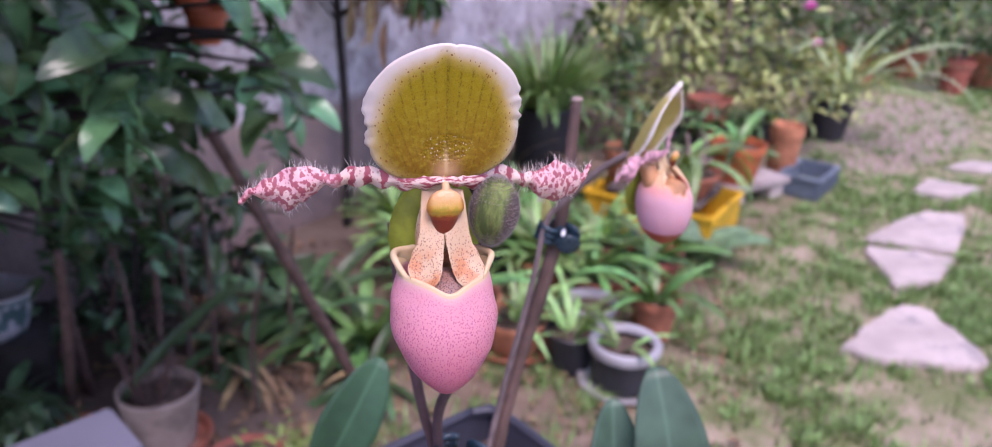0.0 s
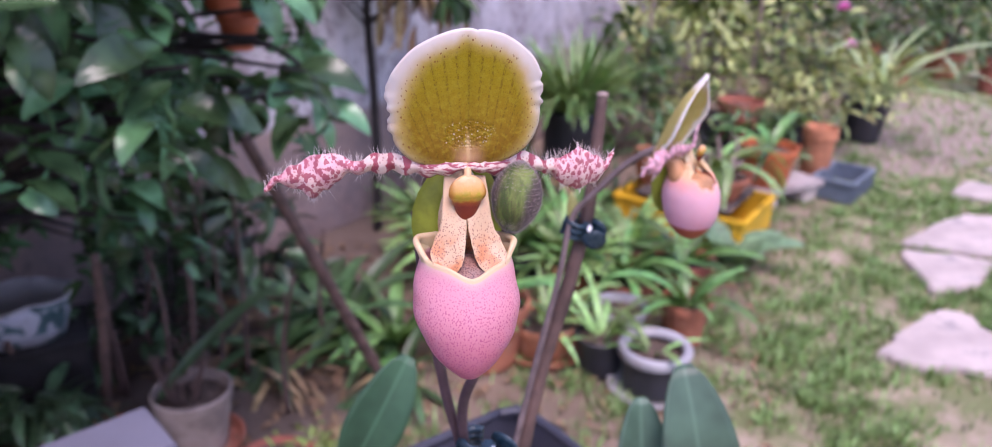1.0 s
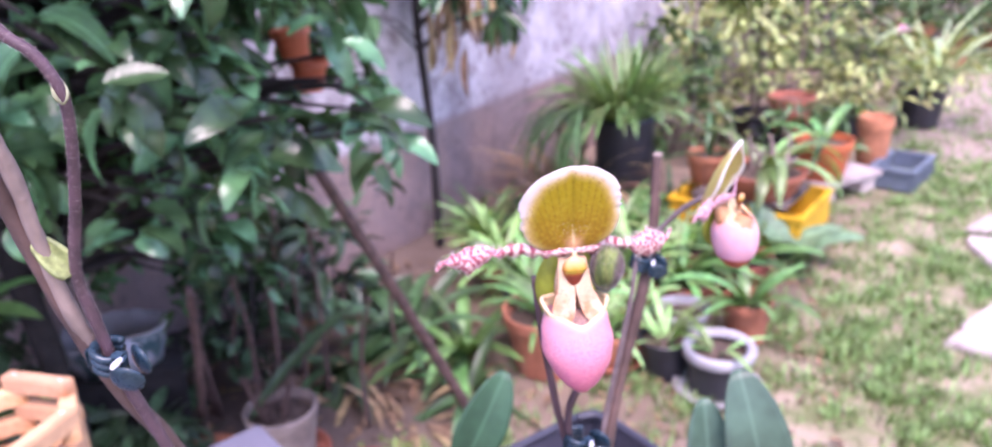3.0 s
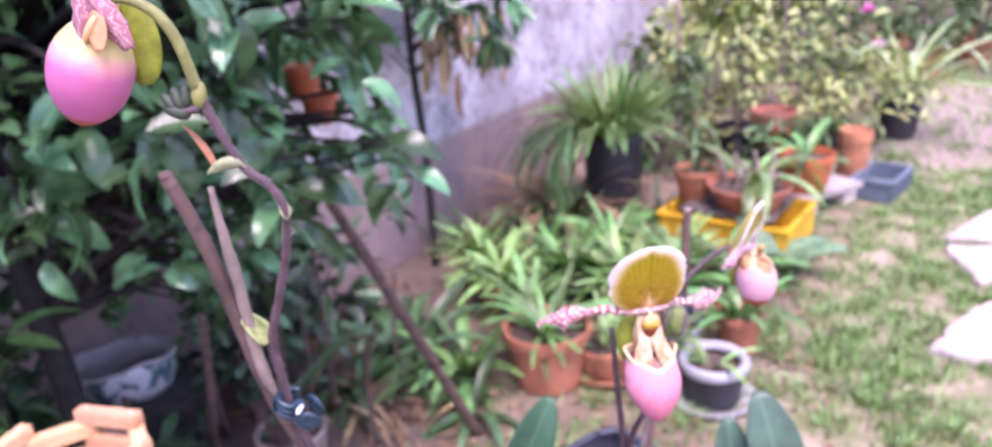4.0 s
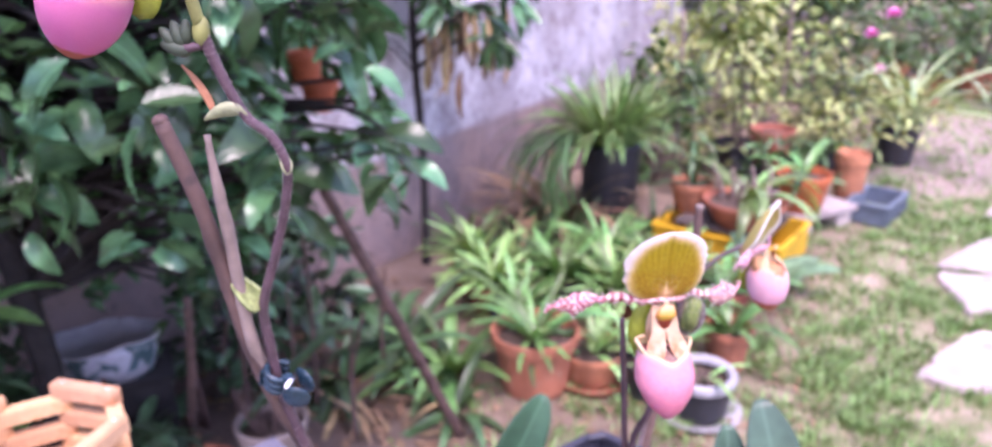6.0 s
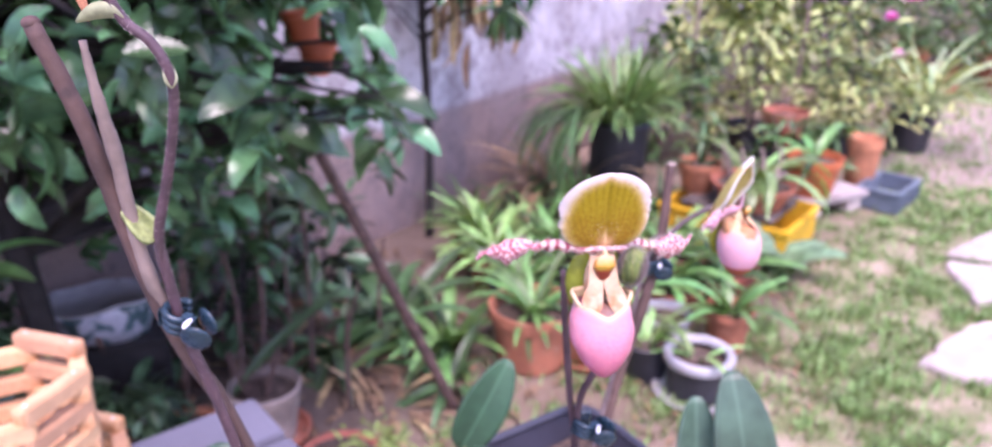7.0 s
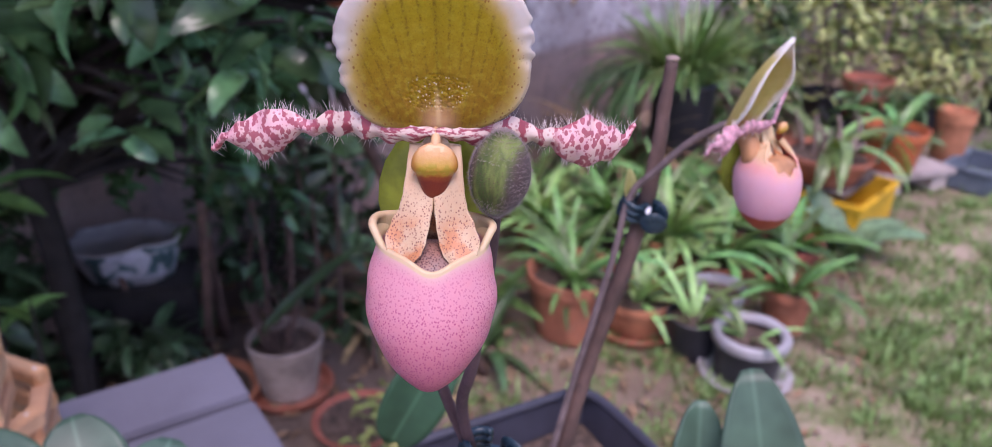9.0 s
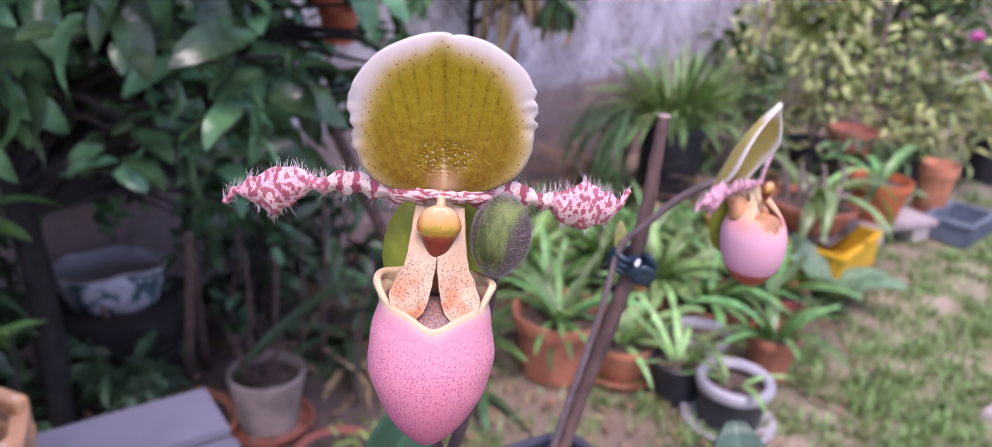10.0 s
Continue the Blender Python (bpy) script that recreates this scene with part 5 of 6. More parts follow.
# ---- potted plants ----
def pot(x, y, z, r, h, material, label, shape="rim", foot=0.72, saucer=None, soil=True):
    """A turned flower pot with a collar, its compost, and a saucer where it has one."""
    t = thing("flower_pot", (x, y, z), label, "flower pot", "flower pots")
    lift = 0.0
    if saucer:
        part("saucer", lathe("saucer", [(r * 0.98, 0.01), (r * 1.12, 0.028), (r * 1.18, 0.028), (r * 1.02, 0.0)], saucer), t)
        lift = 0.011
    q = r * foot
    w = max(0.005, r * 0.06)
    if shape == "rim":
        prof = [(q - w, w), (r * 0.93 - w, h * 0.8), (r - w, h * 0.99), (r - w * 0.5, h), (r, h * 0.99), (r * 0.99, h * 0.82), (r * 0.915, h * 0.8), (q, 0.004), (q - 0.004, 0.0)]
    elif shape == "roll":
        prof = [(q - w, w), (r * 0.9 - w, h * 0.9), (r * 0.94, h), (r, h * 1.0), (r * 1.0, h * 0.93), (r * 0.92, h * 0.9), (q, 0.004), (q - 0.004, 0.0)]
    else:
        prof = [(q - w, w), (r - w * 1.5, h * 0.98), (r - w, h), (r, h * 0.97), (r * 0.97, h * 0.9), (q * 1.04, h * 0.08), (q, 0.0)]
    part("body", lathe("body", prof, material), t, "", pose(0, 0, lift))
    if soil:
        rr = r * 0.9 - w
        part("compost", lathe("compost", [(0.002, h * 0.84), (rr * 0.5, h * 0.85), (rr, h * 0.82), (rr * 0.98, h * 0.74), (0.002, h * 0.7)], SOIL, 20, 0.01), t, "", pose(0, 0, lift))
    return t


LEAF_KINDS = {}


def kinds(key, make, count=5):
    if key not in LEAF_KINDS:
        LEAF_KINDS[key] = [make(i) for i in range(count)]
    return LEAF_KINDS[key]


def strap_plant(x, y, z, n, length, width, material, label, seed, elev=(25, 80), droop=(0.5, 1.6), spread=0.03, category="plant", az=(0, 360), flop=1.0):
    """A clump of arching strap leaves from one crown."""
    rng = random.Random(seed)
    t = thing("strap_leaved_plant", (x, y, z), label, category, "strap-leaved plants")
    key = (material.name, round(length, 2), round(width, 3))
    meshes = kinds(key, lambda i: leaf_mesh("leaf", length, width, material, (droop[0] + (droop[1] - droop[0]) * i / 4), 0.35, 8, 0.62, 0.5))
    for i in range(n):
        a = rng.uniform(*az)
        e = rng.uniform(*elev)
        s = rng.uniform(0.65, 1.12)
        r = spread * math.sqrt(rng.random())
        m = pose(-r * math.sin(radians(a)), r * math.cos(radians(a)), 0, 0, 0, a) @ pose(0, 0, 0, e, rng.uniform(-15, 15), 0) @ Matrix.Diagonal((s, s, s * flop, 1))
        part("leaf", rng.choice(meshes), t, "", m)
    return t


def bush(name, x, y, z, radii, n, length, width, material, label, seed, stems=5, category="shrub", trunk=BARK, lift=0.0, tall=None, stuff=0):
    """A leafy shrub: branching stems and leaves set singly on an uneven crown."""
    rng = random.Random(seed)
    t = thing(name, (x, y, z), label, category)
    h = tall if tall else radii[2] * 2
    tips = []
    for i in range(stems):
        a = 2 * math.pi * (i + rng.random() * 0.6) / stems
        k = rng.uniform(0.25, 0.75)
        tip = Vector((math.cos(a) * radii[0] * k, math.sin(a) * radii[1] * k, lift + h * rng.uniform(0.6, 0.95)))
        part("stem", tube("stem", [Vector((0.015 * math.cos(a), 0.015 * math.sin(a), 0)), tip * 0.5 + Vector((rng.uniform(-.03, .03), rng.uniform(-.03, .03), h * 0.05)), tip], [0.007, 0.005, 0.002], trunk, 6, 10), t)
        tips.append(tip)
    meshes = kinds((material.name, length, width), lambda i: leaf_mesh("leaf", length * (0.8 + 0.1 * i), width, material, 0.2 + 0.22 * i, 0.35, 6, 0.85, 0.7))
    loose = []
    clumps = [Vector((rng.gauss(0, 0.45) * radii[0], rng.gauss(0, 0.45) * radii[1], lift + radii[2] * (1 + rng.uniform(-0.9, 0.9)))) for _ in range(max(6, n // 12))]
    for i in range(n + stuff):
        c = rng.choice(clumps)
        p = c + Vector((rng.gauss(0, 0.22) * radii[0], rng.gauss(0, 0.22) * radii[1], rng.gauss(0, 0.2) * radii[2]))
        a = math.degrees(math.atan2(-p.x, p.y)) + rng.uniform(-75, 75)
        s = rng.uniform(0.7, 1.2)
        m = pose(*p, 0, 0, a) @ pose(0, 0, 0, rng.uniform(-35, 55), rng.uniform(-35, 35), 0) @ Matrix.Scale(s, 4)
        me = rng.choice(meshes)
        if i < n:
            part("leaf", me, t, "", m)
        else:
            loose.append((*data_of(me), m))
    if loose:
        ob = part("foliage", merged("foliage", loose, material), t)
        ob["kind"] = "stuff"
    return t


# middle row on the lawn's edge
pot(-0.13, 2.19, 0, 0.145, 0.21, TERRACOTTA, "large terracotta pot with strap-leaved plants", "rim", 0.75)
strap_plant(-0.13, 2.19, 0.17, 22, 0.27, 0.033, STRAP, "green strap-leaved plant in the large terracotta pot", 1, (20, 75))
pot(0.06, 2.24, 0, 0.115, 0.115, TERRACOTTA, "shallow terracotta pot on a saucer", "rim", 0.75, TERRACOTTA)
strap_plant(0.06, 2.24, 0.10, 16, 0.26, 0.028, STRAP_PALE, "pale green arching plant in the shallow pot", 2, (20, 80))
pot(0.235, 2.16, 0, 0.085, 0.13, BLACK_PLASTIC, "small black plastic pot of mixed foliage", "plain", 0.75)
strap_plant(0.235, 2.16, 0.11, 14, 0.24, 0.024, STRAP_PALE, "young pale green plant in the black pot", 3, (30, 85))
pot(0.30, 2.31, 0, 0.09, 0.15, WHITE_PLASTIC, "dull white plastic pot behind the black one", "roll", 0.75)
tray = thing("plant_tray", (0.385, 2.07, 0), "shallow whitish plastic tray in the grass", "tray")
part("tray", lathe("tray", [(0.1, 0.006), (0.125, 0.022), (0.132, 0.022), (0.108, 0.0)], WHITE_PLASTIC), tray)
p = pot(0.385, 2.07, 0.007, 0.102, 0.135, BLACK_PLASTIC, "dark pot with a broad whitish rim, standing on a tray", "plain", 0.8)
part("rim", lathe("rim", [(0.08, 0.128), (0.086, 0.142), (0.104, 0.144), (0.109, 0.136), (0.106, 0.116), (0.1, 0.112)], WHITE_PLASTIC, ring=True), p, "thick rolled whitish rim")
strap_plant(0.385, 2.08, 0.115, 6, 0.2, 0.02, STRAP_PALE, "sparse pale shoots in the white-rimmed pot", 4, (35, 80))
pot(0.515, 2.37, 0, 0.083, 0.155, TERRACOTTA, "terracotta pot at the lawn's edge", "rim", 0.72)
strap_plant(0.515, 2.37, 0.13, 12, 0.27, 0.042, STRAP, "broad-leaved green plant in the terracotta pot", 5, (25, 75))
pot(0.33, 2.62, 0, 0.14, 0.12, TERRACOTTA, "wide terracotta bowl among the leaves", "rim", 0.7)
strap_plant(0.33, 2.62, 0.1, 22, 0.33, 0.035, STRAP, "green strap-leaved plant in the wide bowl", 6, (20, 75))
pot(0.56, 2.72, 0, 0.11, 0.15, TERRACOTTA, "terracotta pot half hidden by leaves", "rim", 0.7)
strap_plant(0.56, 2.72, 0.13, 16, 0.3, 0.05, STRAP, "broad green leaves in a terracotta pot", 7, (20, 70))
strap_plant(0.80, 3.02, 0.0, 6, 0.32, 0.15, BROAD, "grey-green plant with broad arching leaves on the grass", 8, (45, 78), (0.7, 1.3))
for i, (x, y, n, ln, w) in enumerate(((-0.32, 2.72, 62, 0.25, 0.034), (-0.06, 2.78, 66, 0.26, 0.032), (0.15, 2.68, 60, 0.25, 0.033), (0.12, 3.0, 54, 0.26, 0.034), (-0.42, 2.92, 40, 0.26, 0.034), (-0.2, 2.5, 34, 0.22, 0.03), (0.34, 2.85, 40, 0.24, 0.034))):
    pot(x, y, 0, 0.12, 0.14, TERRACOTTA if i % 2 == 0 else BLACK_PLASTIC, "pot hidden under dense strap leaves", "rim", 0.72)
    strap_plant(x, y, 0.12, n, ln, w, STRAP if i % 2 else STRAP_PALE, "dense clump of green strap leaves", 20 + i, (25, 82), (0.5, 1.5))
for i, (x, y, n, ln, w) in enumerate(((-0.42, 2.22, 22, 0.36, 0.05), (-0.62, 2.32, 22, 0.4, 0.055), (-0.36, 2.0, 12, 0.26, 0.04), (-0.78, 2.15, 18, 0.36, 0.05))):
    strap_plant(x, y, 0.0, n, ln, w, STRAP if i == 0 else STRAP_DARK, "green strap-leaved plant growing in the bed", 30 + i, (25, 75), (0.9, 1.8))

# tall black pot by the wall
pot(0.147, 3.74, 0, 0.150, 0.44, BLACK_PLASTIC, "tall black plastic pot with a spider plant", "plain", 0.85)
strap_plant(0.147, 3.74, 0.42, 260, 0.40, 0.024, SPIDER, "bushy spider plant with pale-edged arching leaves", 40, (55, 92), (0.5, 1.8), 0.115)
strap_plant(0.02, 3.70, 0.44, 60, 0.5, 0.02, STRAP_DARK, "dark drooping leaves hanging beside the black pot", 41, (20, 75), (2.0, 2.9), 0.08, az=(40, 170))
strap_plant(-0.10, 3.70, 0.0, 90, 0.52, 0.02, DRY_LEAF, "dry brown straps beside the pot", 42, (60, 88), (1.2, 2.3), 0.12)


# low growth along the foot of the wall
for i, (x, y, n, ln) in enumerate(((-0.52, 3.34, 26, 0.26), (-0.32, 3.50, 30, 0.3), (-0.18, 3.32, 24, 0.24), (-0.05, 3.42, 24, 0.26), (0.0, 3.62, 26, 0.3), (0.36, 3.62, 22, 0.28))):
    strap_plant(x, y, 0.0, n, ln, 0.02, STRAP_DARK if i % 2 else STRAP, "narrow green leaves growing along the wall's foot", 150 + i, (40, 88), (0.4, 1.5), 0.07)


# yellow crate with its pots
def open_crate(x, y, z, size, material, label, turn=0, name="plastic_crate"):
    t = thing(name, pose(x, y, z, 0, 0, turn), label, "crate", "plastic crates")
    w, d, h = size
    for sy in (-1, 1):
        part("side", block("side", (w, 0.014, h), material, 0.003), t, "", pose(0, sy * (d / 2 - 0.007), 0))
    for sx in (-1, 1):
        part("side", block("side", (0.014, d - 0.03, h), material, 0.003), t, "", pose(sx * (w / 2 - 0.007), 0, 0))
    part("floor", block("floor", (w - 0.03, d - 0.03, 0.02), material, 0.002), t)
    for sy in (-1, 1):
        part("lip", block("lip", (w + 0.02, 0.026, 0.018), material, 0.004), t, "", pose(0, sy * (d / 2 - 0.002), h))
    for sx in (-1, 1):
        part("lip", block("lip", (0.026, d - 0.03, 0.018), material, 0.004), t, "", pose(sx * (w / 2 - 0.002), 0, h))
    rib = block("rib", (0.012, 0.012, h * 0.9), material, 0.002)
    for i in range(9):
        part("rib", rib, t, "", pose(-w / 2 + (i + 0.5) * w / 9, -d / 2 - 0.006, 0.004))
    return t


open_crate(0.695, 3.40, 0, (0.58, 0.42, 0.14), YELLOW_PLASTIC, "yellow plastic crate carrying flower pots", -30)
board = thing("board", pose(0.695, 3.40, 0.1585, 0, 0, -30), "dark weathered board laid over the yellow crate", "board")
part("plank", block("plank", (0.42, 0.33, 0.018), BARK, 0.003), board)
pot(0.735, 3.34, 0.177, 0.185, 0.115, TERRACOTTA, "wide brown clay bowl with orchids on the crate", "rim", 0.7)
strap_plant(0.735, 3.34, 0.27, 16, 0.44, 0.05, STRAP_PALE, "green orchid leaves in the clay bowl", 50, (45, 82), (1.2, 2.4))
stumps = thing("orchid_canes", (0.735, 3.34, 0.265), "bare knobbly orchid canes in the clay bowl", "plant")
for k in range(11):
    a, r = 2.4 * k, 0.02 + 0.009 * k
    part("cane", tube("cane", [(r * math.cos(a), r * math.sin(a), 0), (r * 1.2 * math.cos(a) + 0.01, r * 1.1 * math.sin(a), 0.05 + 0.01 * (k % 4)), (r * 1.5 * math.cos(a + 0.3), r * 1.3 * math.sin(a + 0.3), 0.1 + 0.02 * (k % 5))], [0.009, 0.011, 0.005], CANE_PALE, 7, 8, 0.3), stumps)
pot(0.52, 3.51, 0.177, 0.1, 0.14, TERRACOTTA, "small brown clay pot on the crate", "rim", 0.7)
strap_plant(0.52, 3.51, 0.29, 9, 0.26, 0.03, STRAP_DARK, "dark green leaves in a small clay pot", 51, (15, 75))
slab = thing("board", pose(1.16, 3.82, 0.0, 0, 0, 35), "pale weathered board on blocks carrying pots", "board")
part("plank", block("plank", (0.42, 0.24, 0.03), BOARD, 0.004), slab, "", pose(0, 0, 0.08))
for sx in (-0.14, 0.14):
    part("block", block("block", (0.1, 0.2, 0.08), STONE, 0.005), slab, "", pose(sx, 0, 0))
pot(1.09, 3.76, 0.11, 0.135, 0.19, ORANGE_PLASTIC, "bright orange pot on a board", "rim", 0.72)
strap_plant(1.09, 3.76, 0.28, 5, 0.42, 0.045, STRAP, "arching leaves in the orange pot", 52, (48, 75), (1.6, 2.4))
pot(1.43, 4.12, 0.0, 0.09, 0.31, TERRACOTTA, "tall reddish terracotta pot", "rim", 0.75)
open_crate(1.54, 4.0, 0, (0.34, 0.2, 0.09), BLUE_PLASTIC, "faded blue plastic crate on the grass", 55)
pot(1.06, 4.35, 0.181, 0.125, 0.2, TERRACOTTA, "terracotta pot raised behind the crate", "rim", 0.72)
open_crate(1.06, 4.35, 0, (0.36, 0.3, 0.16), BLACK_PLASTIC, "black plastic crate under a pot")
bush("shrub", 0.42, 4.45, 0.0, (0.2, 0.18, 0.42), 150, 0.1, 0.04, HEDGE, "dark green upright shrub beside the black pot", 66, 5, stuff=260)
bush("shrub", 1.02, 4.08, 0.1, (0.26, 0.16, 0.16), 120, 0.09, 0.03, HEDGE, "low green foliage between the pots", 67, 4, stuff=100)

# shrubs behind the row
for i, (x, y, z, r, n, label) in enumerate(((0.95, 4.75, 0.1, (0.38, 0.3, 0.4), 230, "shrub with small cream-edged leaves"), (1.5, 4.75, 0.12, (0.36, 0.3, 0.36), 230, "shrub with small cream-edged pale leaves"),
                                         (0.62, 4.95, 0.1, (0.32, 0.3, 0.5), 200, "taller shrub with pale variegated leaves"), (1.72, 5.3, 0.1, (0.3, 0.26, 0.34), 200, "round shrub with small green leaves"))):
    bush("shrub", x, y, z, r, n, 0.085, 0.029, VARIEGATED if i < 3 else HEDGE, label, 60 + i, 6, stuff=260)
pot(0.95, 4.75, 0, 0.15, 0.2, BLACK_PLASTIC, "black pot of a variegated shrub")
pot(1.5, 4.75, 0, 0.15, 0.2, BLACK_PLASTIC, "black pot of a pale shrub")
for x, y, h in ((1.22, 4.9, 1.35), (0.55, 4.5, 1.0)):
    c = thing("cane", (x, y, 0), "tall pale garden cane among the shrubs", "cane", "canes")
    part("rod", tube("rod", [(0, 0, 0), (0.01, 0, h / 2), (0, 0.01, h)], [0.014, 0.012, 0.01], CANE_PALE, 8, 12, 0.1), c)
strap_plant(2.0, 5.08, 0.25, 34, 0.72, 0.034, SPIDER_PALE, "tall plant with long arching pale leaves", 70, (35, 85), (0.8, 2.0), 0.06)
strap_plant(2.02, 5.0, 0.25, 16, 0.98, 0.042, SPIDER_PALE, "long pale leaves arching high over the pots", 71, (68, 88), (1.3, 2.3), 0.06)
pot(2.0, 5.08, 0, 0.15, 0.27, BLACK_PLASTIC, "black pot of the tall arching plant", "plain")


def pink_bloom(x, y, z, r, foot):
    t = thing("pink_flower", (x, y, 0), "magenta-pink round flower on a thin stem", "flower", "pink flowers")
    part("stem", tube("stem", [(foot, 0, 0.25), (foot * 0.4, 0, z * 0.7), (0, 0, z)], [0.006, 0.004, 0.003], STEM_GREEN, 6, 10), t)
    head = leaf_mesh("petal", r, r * 0.9, PINK_FLOWER, 0.4, 0.3, 5, 0.9, 0.5)
    for k in range(14):
        part("petal", head, t, "", pose(0, 0, z, 0, 0, 137.5 * k) @ pose(0, 0, 0, 12 + 5 * k))


for b in ((1.81, 5.0, 0.59, 0.05, 0.1), (1.74, 5.02, 0.80, 0.055, 0.16), (1.835, 4.98, 0.92, 0.06, 0.1)):
    pink_bloom(*b)

# far end of the garden
rng = random.Random(77)
for i in range(9):
    x, y = 2.75 + rng.uniform(0, 1.6), 6.6 + rng.uniform(0, 1.4)
    pot(x, y, 0, rng.uniform(0.11, 0.16), rng.uniform(0.2, 0.3), TERRACOTTA, "terracotta pot at the far end of the garden", "rim", 0.72)
    bush("shrub", x, y, 0.2, (0.26, 0.24, rng.uniform(0.2, 0.4)), 70, 0.1, 0.04, HEDGE, "dark green potted shrub at the far end", 80 + i, 4, stuff=60)
for i, (x, y, r, h) in enumerate(((1.1, 6.3, 0.6, 0.75), (2.0, 7.2, 0.8, 0.8), (3.2, 8.6, 0.9, 0.9), (4.6, 9.6, 0.9, 0.8), (6.2, 12.5, 1.6, 1.1), (8.5, 14.5, 1.8, 1.2), (3.4, 11.0, 1.4, 1.5), (1.3, 8.8, 0.9, 1.2))):
    bush("hedge_shrub", x, y, 0, (r, r * 0.7, h), 160, 0.13, 0.055, HEDGE if i % 3 else LIME, "dense green shrub at the garden's far border", 100 + i, 6, stuff=900)


# ---- tree with glossy leaves ----
def glossy_tree():
    rng = random.Random(5)
    base = Vector((-1.30, 1.50, 0))
    t = thing("glossy_leaved_tree", base, "dense young tree with large glossy dark green leaves", "tree")
    part("trunk", tube("trunk", [(0, 0, -0.05), (0.02, -0.02, 0.4), (-0.02, 0.0, 0.8), (0.04, 0.0, 1.3), (0.02, 0, 2.3)], [0.036, 0.033, 0.03, 0.024, 0.012], BARK_SHADED, 12, 30, 0.2), t)
    meshes = [leaf_mesh("leaf", 0.09 * (0.8 + 0.09 * i), 0.039 * (0.9 + 0.06 * i), GLOSSY, 0.3 + 0.28 * i, 0.38, 8, 0.9, 0.75, 0.03) for i in range(5)]
    loose = []
    count = 0
    twigs = []
    # crown is carried up unseen to 2.35 m to shade the bed and wall
    while len(twigs) < 640:
        p = Vector((rng.uniform(-1.75, -0.30), rng.uniform(0.88, 1.85), rng.uniform(0.72, 2.35)))
        right = -0.25 - 0.15 * abs(p.z - 1.03) - 0.9 * max(0, 0.95 - p.z) - 0.25 * (p.y - 1.0)
        d = ((p.x + 1.0) / 0.88) ** 2 + ((p.y - 1.36) / 0.56) ** 2 + ((p.z - 1.55) / 0.9) ** 2
        k = (p.y - 0.02) / 2.64
        gap = math.hypot(p.x - (-0.1 - 0.83 * k), p.z - (1.42 - 0.44 * k))
        if gap < 0.07 or p.z < 0.84 or (p.z < 0.96 and p.x > -0.55) or p.x < -1.62 + 0.53 * (p.y - 1.6):
            continue
        if p.z < 1.0 - 0.25 * (p.y - 0.9) - 0.12 * (p.x + 0.5) * (p.x < -0.8) or p.x > right or d > 1.15 or (d < 0.25 and rng.random() < 0.6) or (p.z < 0.85 and p.x > -0.85 and rng.random() < 0.7):
            continue
        twigs.append(p)
    twigs.sort(key=lambda p: p.y)
    # extra rear twigs, added to cover and darken the wall behind the tree
    for _ in range(230):
        y = rng.uniform(1.72, 2.1)
        twigs.append(Vector((rng.uniform(-1.55 + 0.53 * (y - 1.6), -0.85), y, rng.uniform(0.5, 2.2))))
    for i, p in enumerate(twigs):
        q = p - base
        root = Vector((0.01, 0, max(0.6, min(2.2, q.z - rng.uniform(0.05, 0.4)))))
        part("limb", tube("limb", [root, (root + q) / 2 + Vector((0, 0, 0.06)), q], [0.012, 0.008, 0.003], BARK_SHADED, 6, 8), t)
        out = Vector((q.x, q.y - 0.12, 0))
        a0 = math.degrees(math.atan2(-out.x, out.y))
        for k in range(rng.randint(5, 8)):
            a = a0 + rng.uniform(-115, 115)
            m = pose(*(q + Vector((rng.uniform(-.02, .02), rng.uniform(-.02, .02), -0.018 * k))), 0, 0, a) @ pose(0, 0, 0, rng.uniform(-55, 38), rng.uniform(-45, 45), 0) @ Matrix.Scale(rng.uniform(0.65, 1.25), 4)
            me = rng.choice(meshes)
            c = base + m @ Vector((0, 0.045, 0))
            if abs(c.z - 1.10 - 0.17 * (1.6 - c.y)) < 0.085 and abs(c.x + 0.585 - 0.38 * (1.6 - c.y)) < 0.065 and c.y < 1.64 and rng.random() < 0.8:
                continue
            if c.z < 0.86 and c.x > -0.9 and c.y < 1.3:
                continue
            if count < 300:
                part("leaf", me, t, "", m)
                count += 1
            else:
                loose.append((*data_of(me), m))
    ob = part("foliage", merged("foliage", loose, GLOSSY), t)
    ob["kind"] = "stuff"
    part("limb", tube("limb", [Vector(p) - base for p in ((-0.75, 1.52, 1.02), (-0.60, 1.47, 1.075), (-0.475, 1.42, 1.085), (-0.40, 1.40, 1.062), (-0.352, 1.40, 1.018))], [0.007, 0.006, 0.005, 0.003], BARK_SHADED, 8, 16, 0.2), t, "bare dark twig")


glossy_tree()


